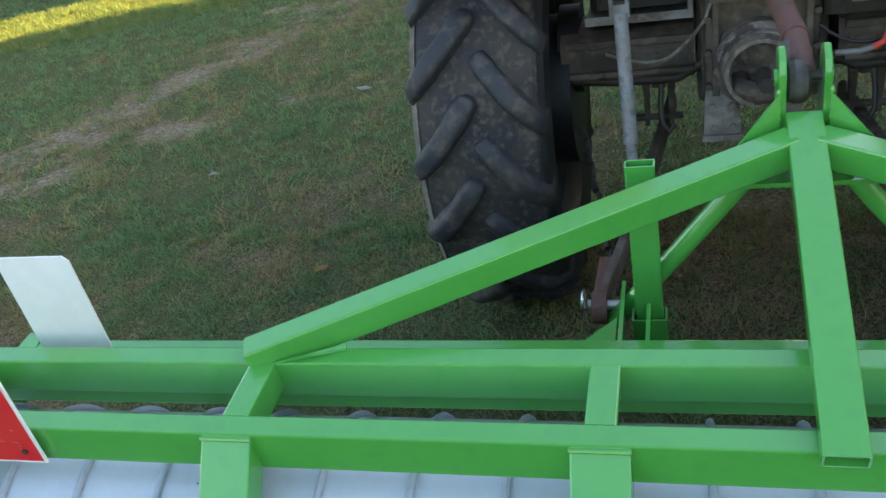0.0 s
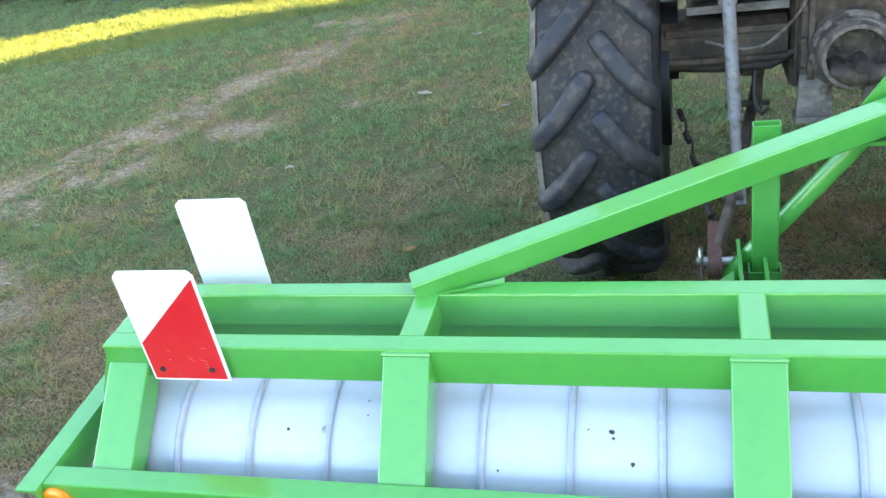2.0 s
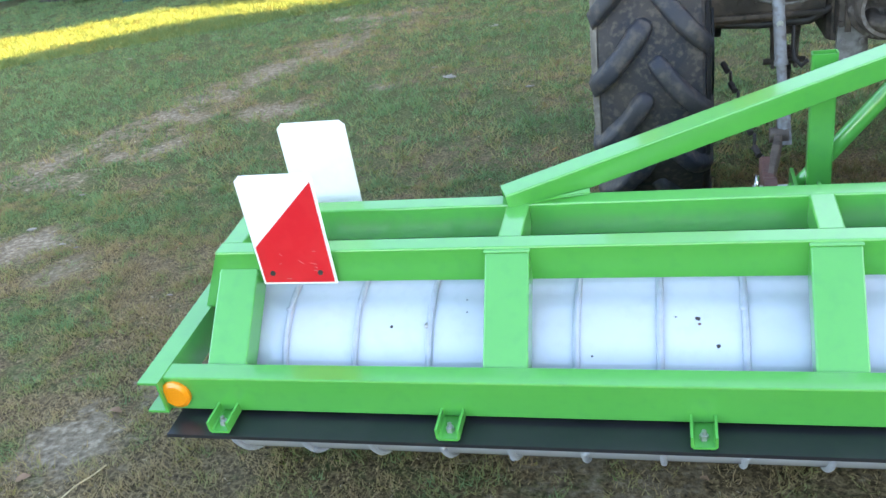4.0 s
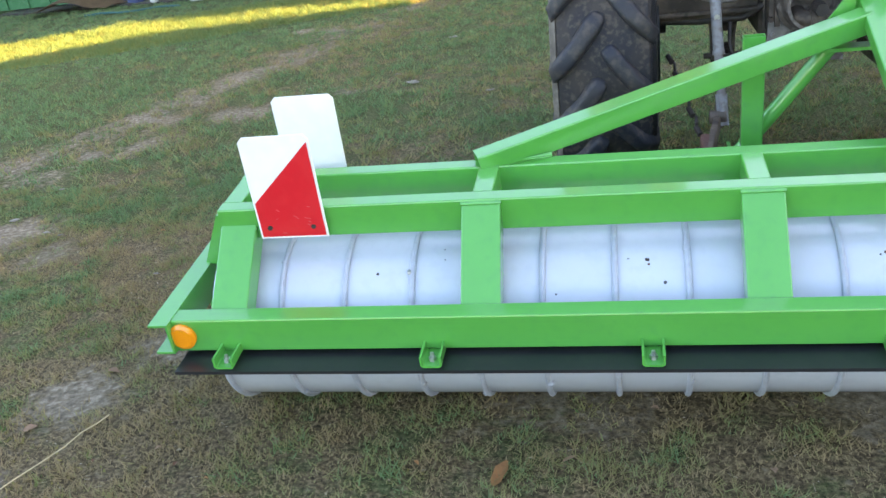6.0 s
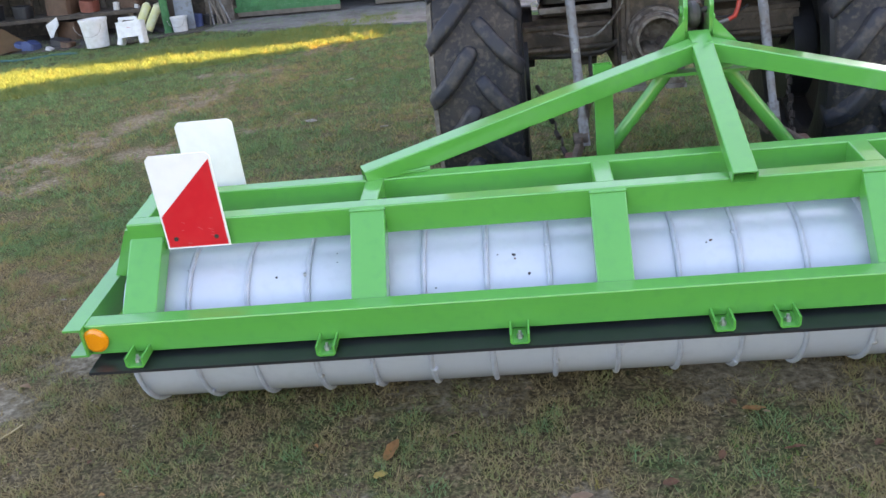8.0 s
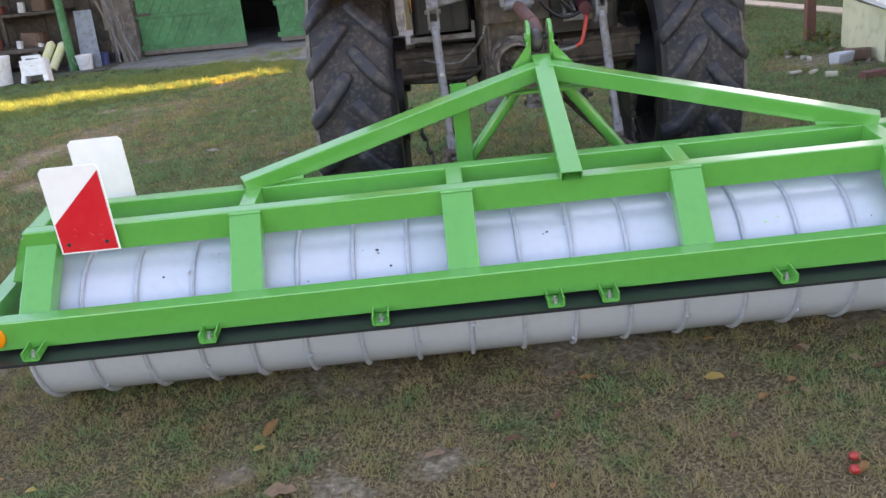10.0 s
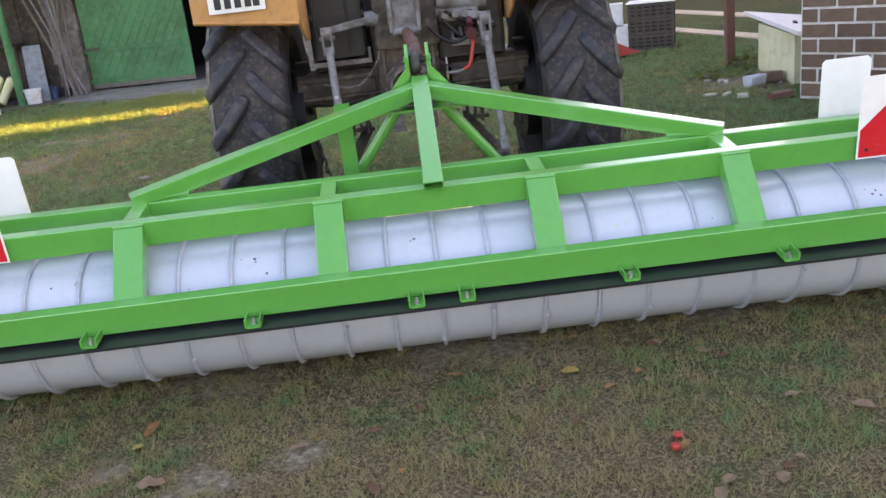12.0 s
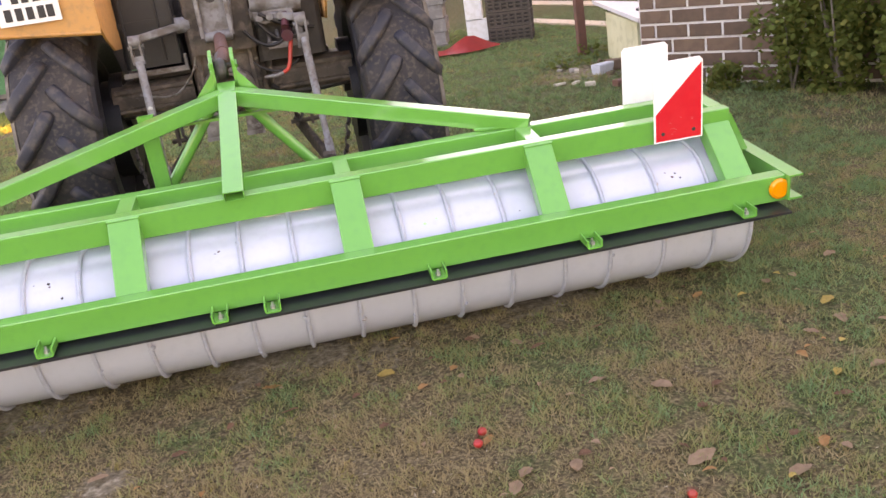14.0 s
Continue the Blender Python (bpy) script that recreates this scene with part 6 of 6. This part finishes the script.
PALE_LEAVES = [(-1.08, -0.27, 0.07, 40, 0.25), (-1.2, -0.79, 0.15, 170, 0.55), (0.77, -0.49, 0.05, 120, 0.7), (1.06, -0.29, 0.07, 150, 0.7), (1.47, -0.88, 0.1, 140, 0.6), (0.78, -1.31, 0.08, 60, 0.7), (1.26, -0.75, 0.09, 20, 0.5), (-0.65, -0.67, 0.09, 10, 0.6), (1.39, -1.38, 0.13, 15, 0.5), (2.36, -0.66, 0.1, 80, 0.6), (1.63, -1.56, 0.1, 10, 0.6), (2.3, -0.18, 0.08, 70, 0.6), (2.25, -1.06, 0.08, 10, 0.6), (2.72, -0.03, 0.09, 20, 0.6), (-3.0, 0.26, 0.06, 0, 0.7), (-3.13, -0.14, 0.06, 40, 0.7)]
for kind, lot in enumerate((TAN_LEAVES, YELLOW_LEAVES, RUST_LEAVES, PALE_LEAVES)):
    for x, y, size, turn, slim in lot:
        fallen_leaf(x, y, size * 0.85, turn, kind, slim)
for _ in range(60):
    fallen_leaf(random.uniform(0.2, 3.4), random.uniform(-2.0, 0.0), random.uniform(0.03, 0.065), random.uniform(0, 360), random.choice((0, 2, 3, 3, 1)), random.uniform(0.4, 0.8))
for _ in range(200):
    fallen_leaf(random.uniform(-4.2, 3.6), random.uniform(-2.0, 3.4), random.uniform(0.015, 0.035), random.uniform(0, 360), random.choice((0, 2, 2, 3, 3)), random.uniform(0.3, 0.8))
APPLE = material("crab_apple_red", (0.40, 0.02, 0.02), 0.35, second=(0.3, 0.05, 0.02), scale=40)
for x, y, r in ((0.755, -0.965, 0.018), (0.722, -1.04, 0.018), (1.27, -1.59, 0.016)):
    bm = bmesh.new()
    bmesh.ops.create_uvsphere(bm, u_segments=14, v_segments=9, radius=r, matrix=Matrix.Translation((x, y, lie(x, y) + r + 0.004)) @ Matrix.Diagonal((1, 1, 0.9, 1)))
    for v in bm.verts:
        d = math.hypot(v.co.x - x, v.co.y - y)
        if v.co.z > lie(x, y) + r + 0.004:
            v.co.z -= 0.25 * r * max(0.0, 1 - d / (0.6 * r))
    tagged(part("crab_apple", bm, APPLE, None, smooth=True), "small red crab apple lying in the grass", "apple", "crab apples")
STRAWMAT = material("pale_straw", (0.48, 0.40, 0.23), 0.7, second=(0.36, 0.29, 0.15), scale=30)
solid("straw", STRAWMAT, lambda bm: pipe(bm, [Vector(p) for p in ((-2.83, -0.10, 0.03), (-2.848, -0.16, 0.032), (-2.875, -0.22, 0.036), (-2.90, -0.30, 0.03), (-2.945, -0.39, 0.026), (-2.99, -0.50, 0.03), (-3.03, -0.58, 0.022))], 0.0027, 8), "long pale straw stalk on the ground", "straw")
for x, y, r in ((-4.65, 1.98, 0.05), (-5.36, 2.57, 0.035), (-4.17, 1.72, 0.025), (-4.65, 2.52, 0.03), (-6.66, 6.52, 0.04), (-2.65, 4.8, 0.07), (-2.86, 5.17, 0.03), (-2.58, 6.62, 0.06), (-3.22, 3.33, 0.05), (-5.92, 7.23, 0.04), (-1.92, 4.37, 0.05), (-3.26, 1.15, 0.02), (-4.29, 1.77, 0.03), (-6.61, 12.45, 0.06), (-5.5, 12.33, 0.03)):
    bm = bmesh.new()
    r *= 0.7
    bmesh.ops.create_icosphere(bm, subdivisions=2, radius=r, matrix=Matrix.Translation((x, y, r * 0.25 + 0.012)) @ Matrix.Diagonal((1.2, 0.45, 0.22, 1)))
    for v in bm.verts:
        v.co += noise.noise_vector(v.co * 25) * r * 0.35
    tagged(part("litter", bm, STONE, None), "pale scrap lying in the lawn", "litter", "scraps in the lawn")

# ---- bricks of the house wall, last ----
BH_, BL_ = 0.143, 0.345
brick_me = {}


def brick_mesh(length):
    key = round(length, 3)
    if key not in brick_me:
        bm = bmesh.new()
        tube(bm, (0, 0, 0.012), (0, 0, BH_ - 0.012), length - 0.026, 0.04, 0.006, up=(0, 1, 0))
        bmesh.ops.recalc_face_normals(bm, faces=bm.faces)
        me = bpy.data.meshes.new("brick")
        bm.to_mesh(me)
        bm.free()
        me.materials.append(BRICKMAT)
        brick_me[key] = me
    return brick_me[key]


for row in range(14):
    x = 0.0
    first = BL_ / 2 if row % 2 else BL_
    k = 0
    while x < 5.2:
        ln = first if k == 0 else BL_
        ob = new("brick", brick_mesh(ln))
        p = HA + HD * (x + ln / 2) + HN * 0.018 + Vector((0, 0, row * BH_ + 0.02))
        ob.parent = house
        ob.matrix_parent_inverse = Matrix.Translation(-house.location)
        ob.matrix_basis = Matrix.Translation(p) @ pose(0, 0, 0, 0, 0, -50)
        x += ln
        k += 1
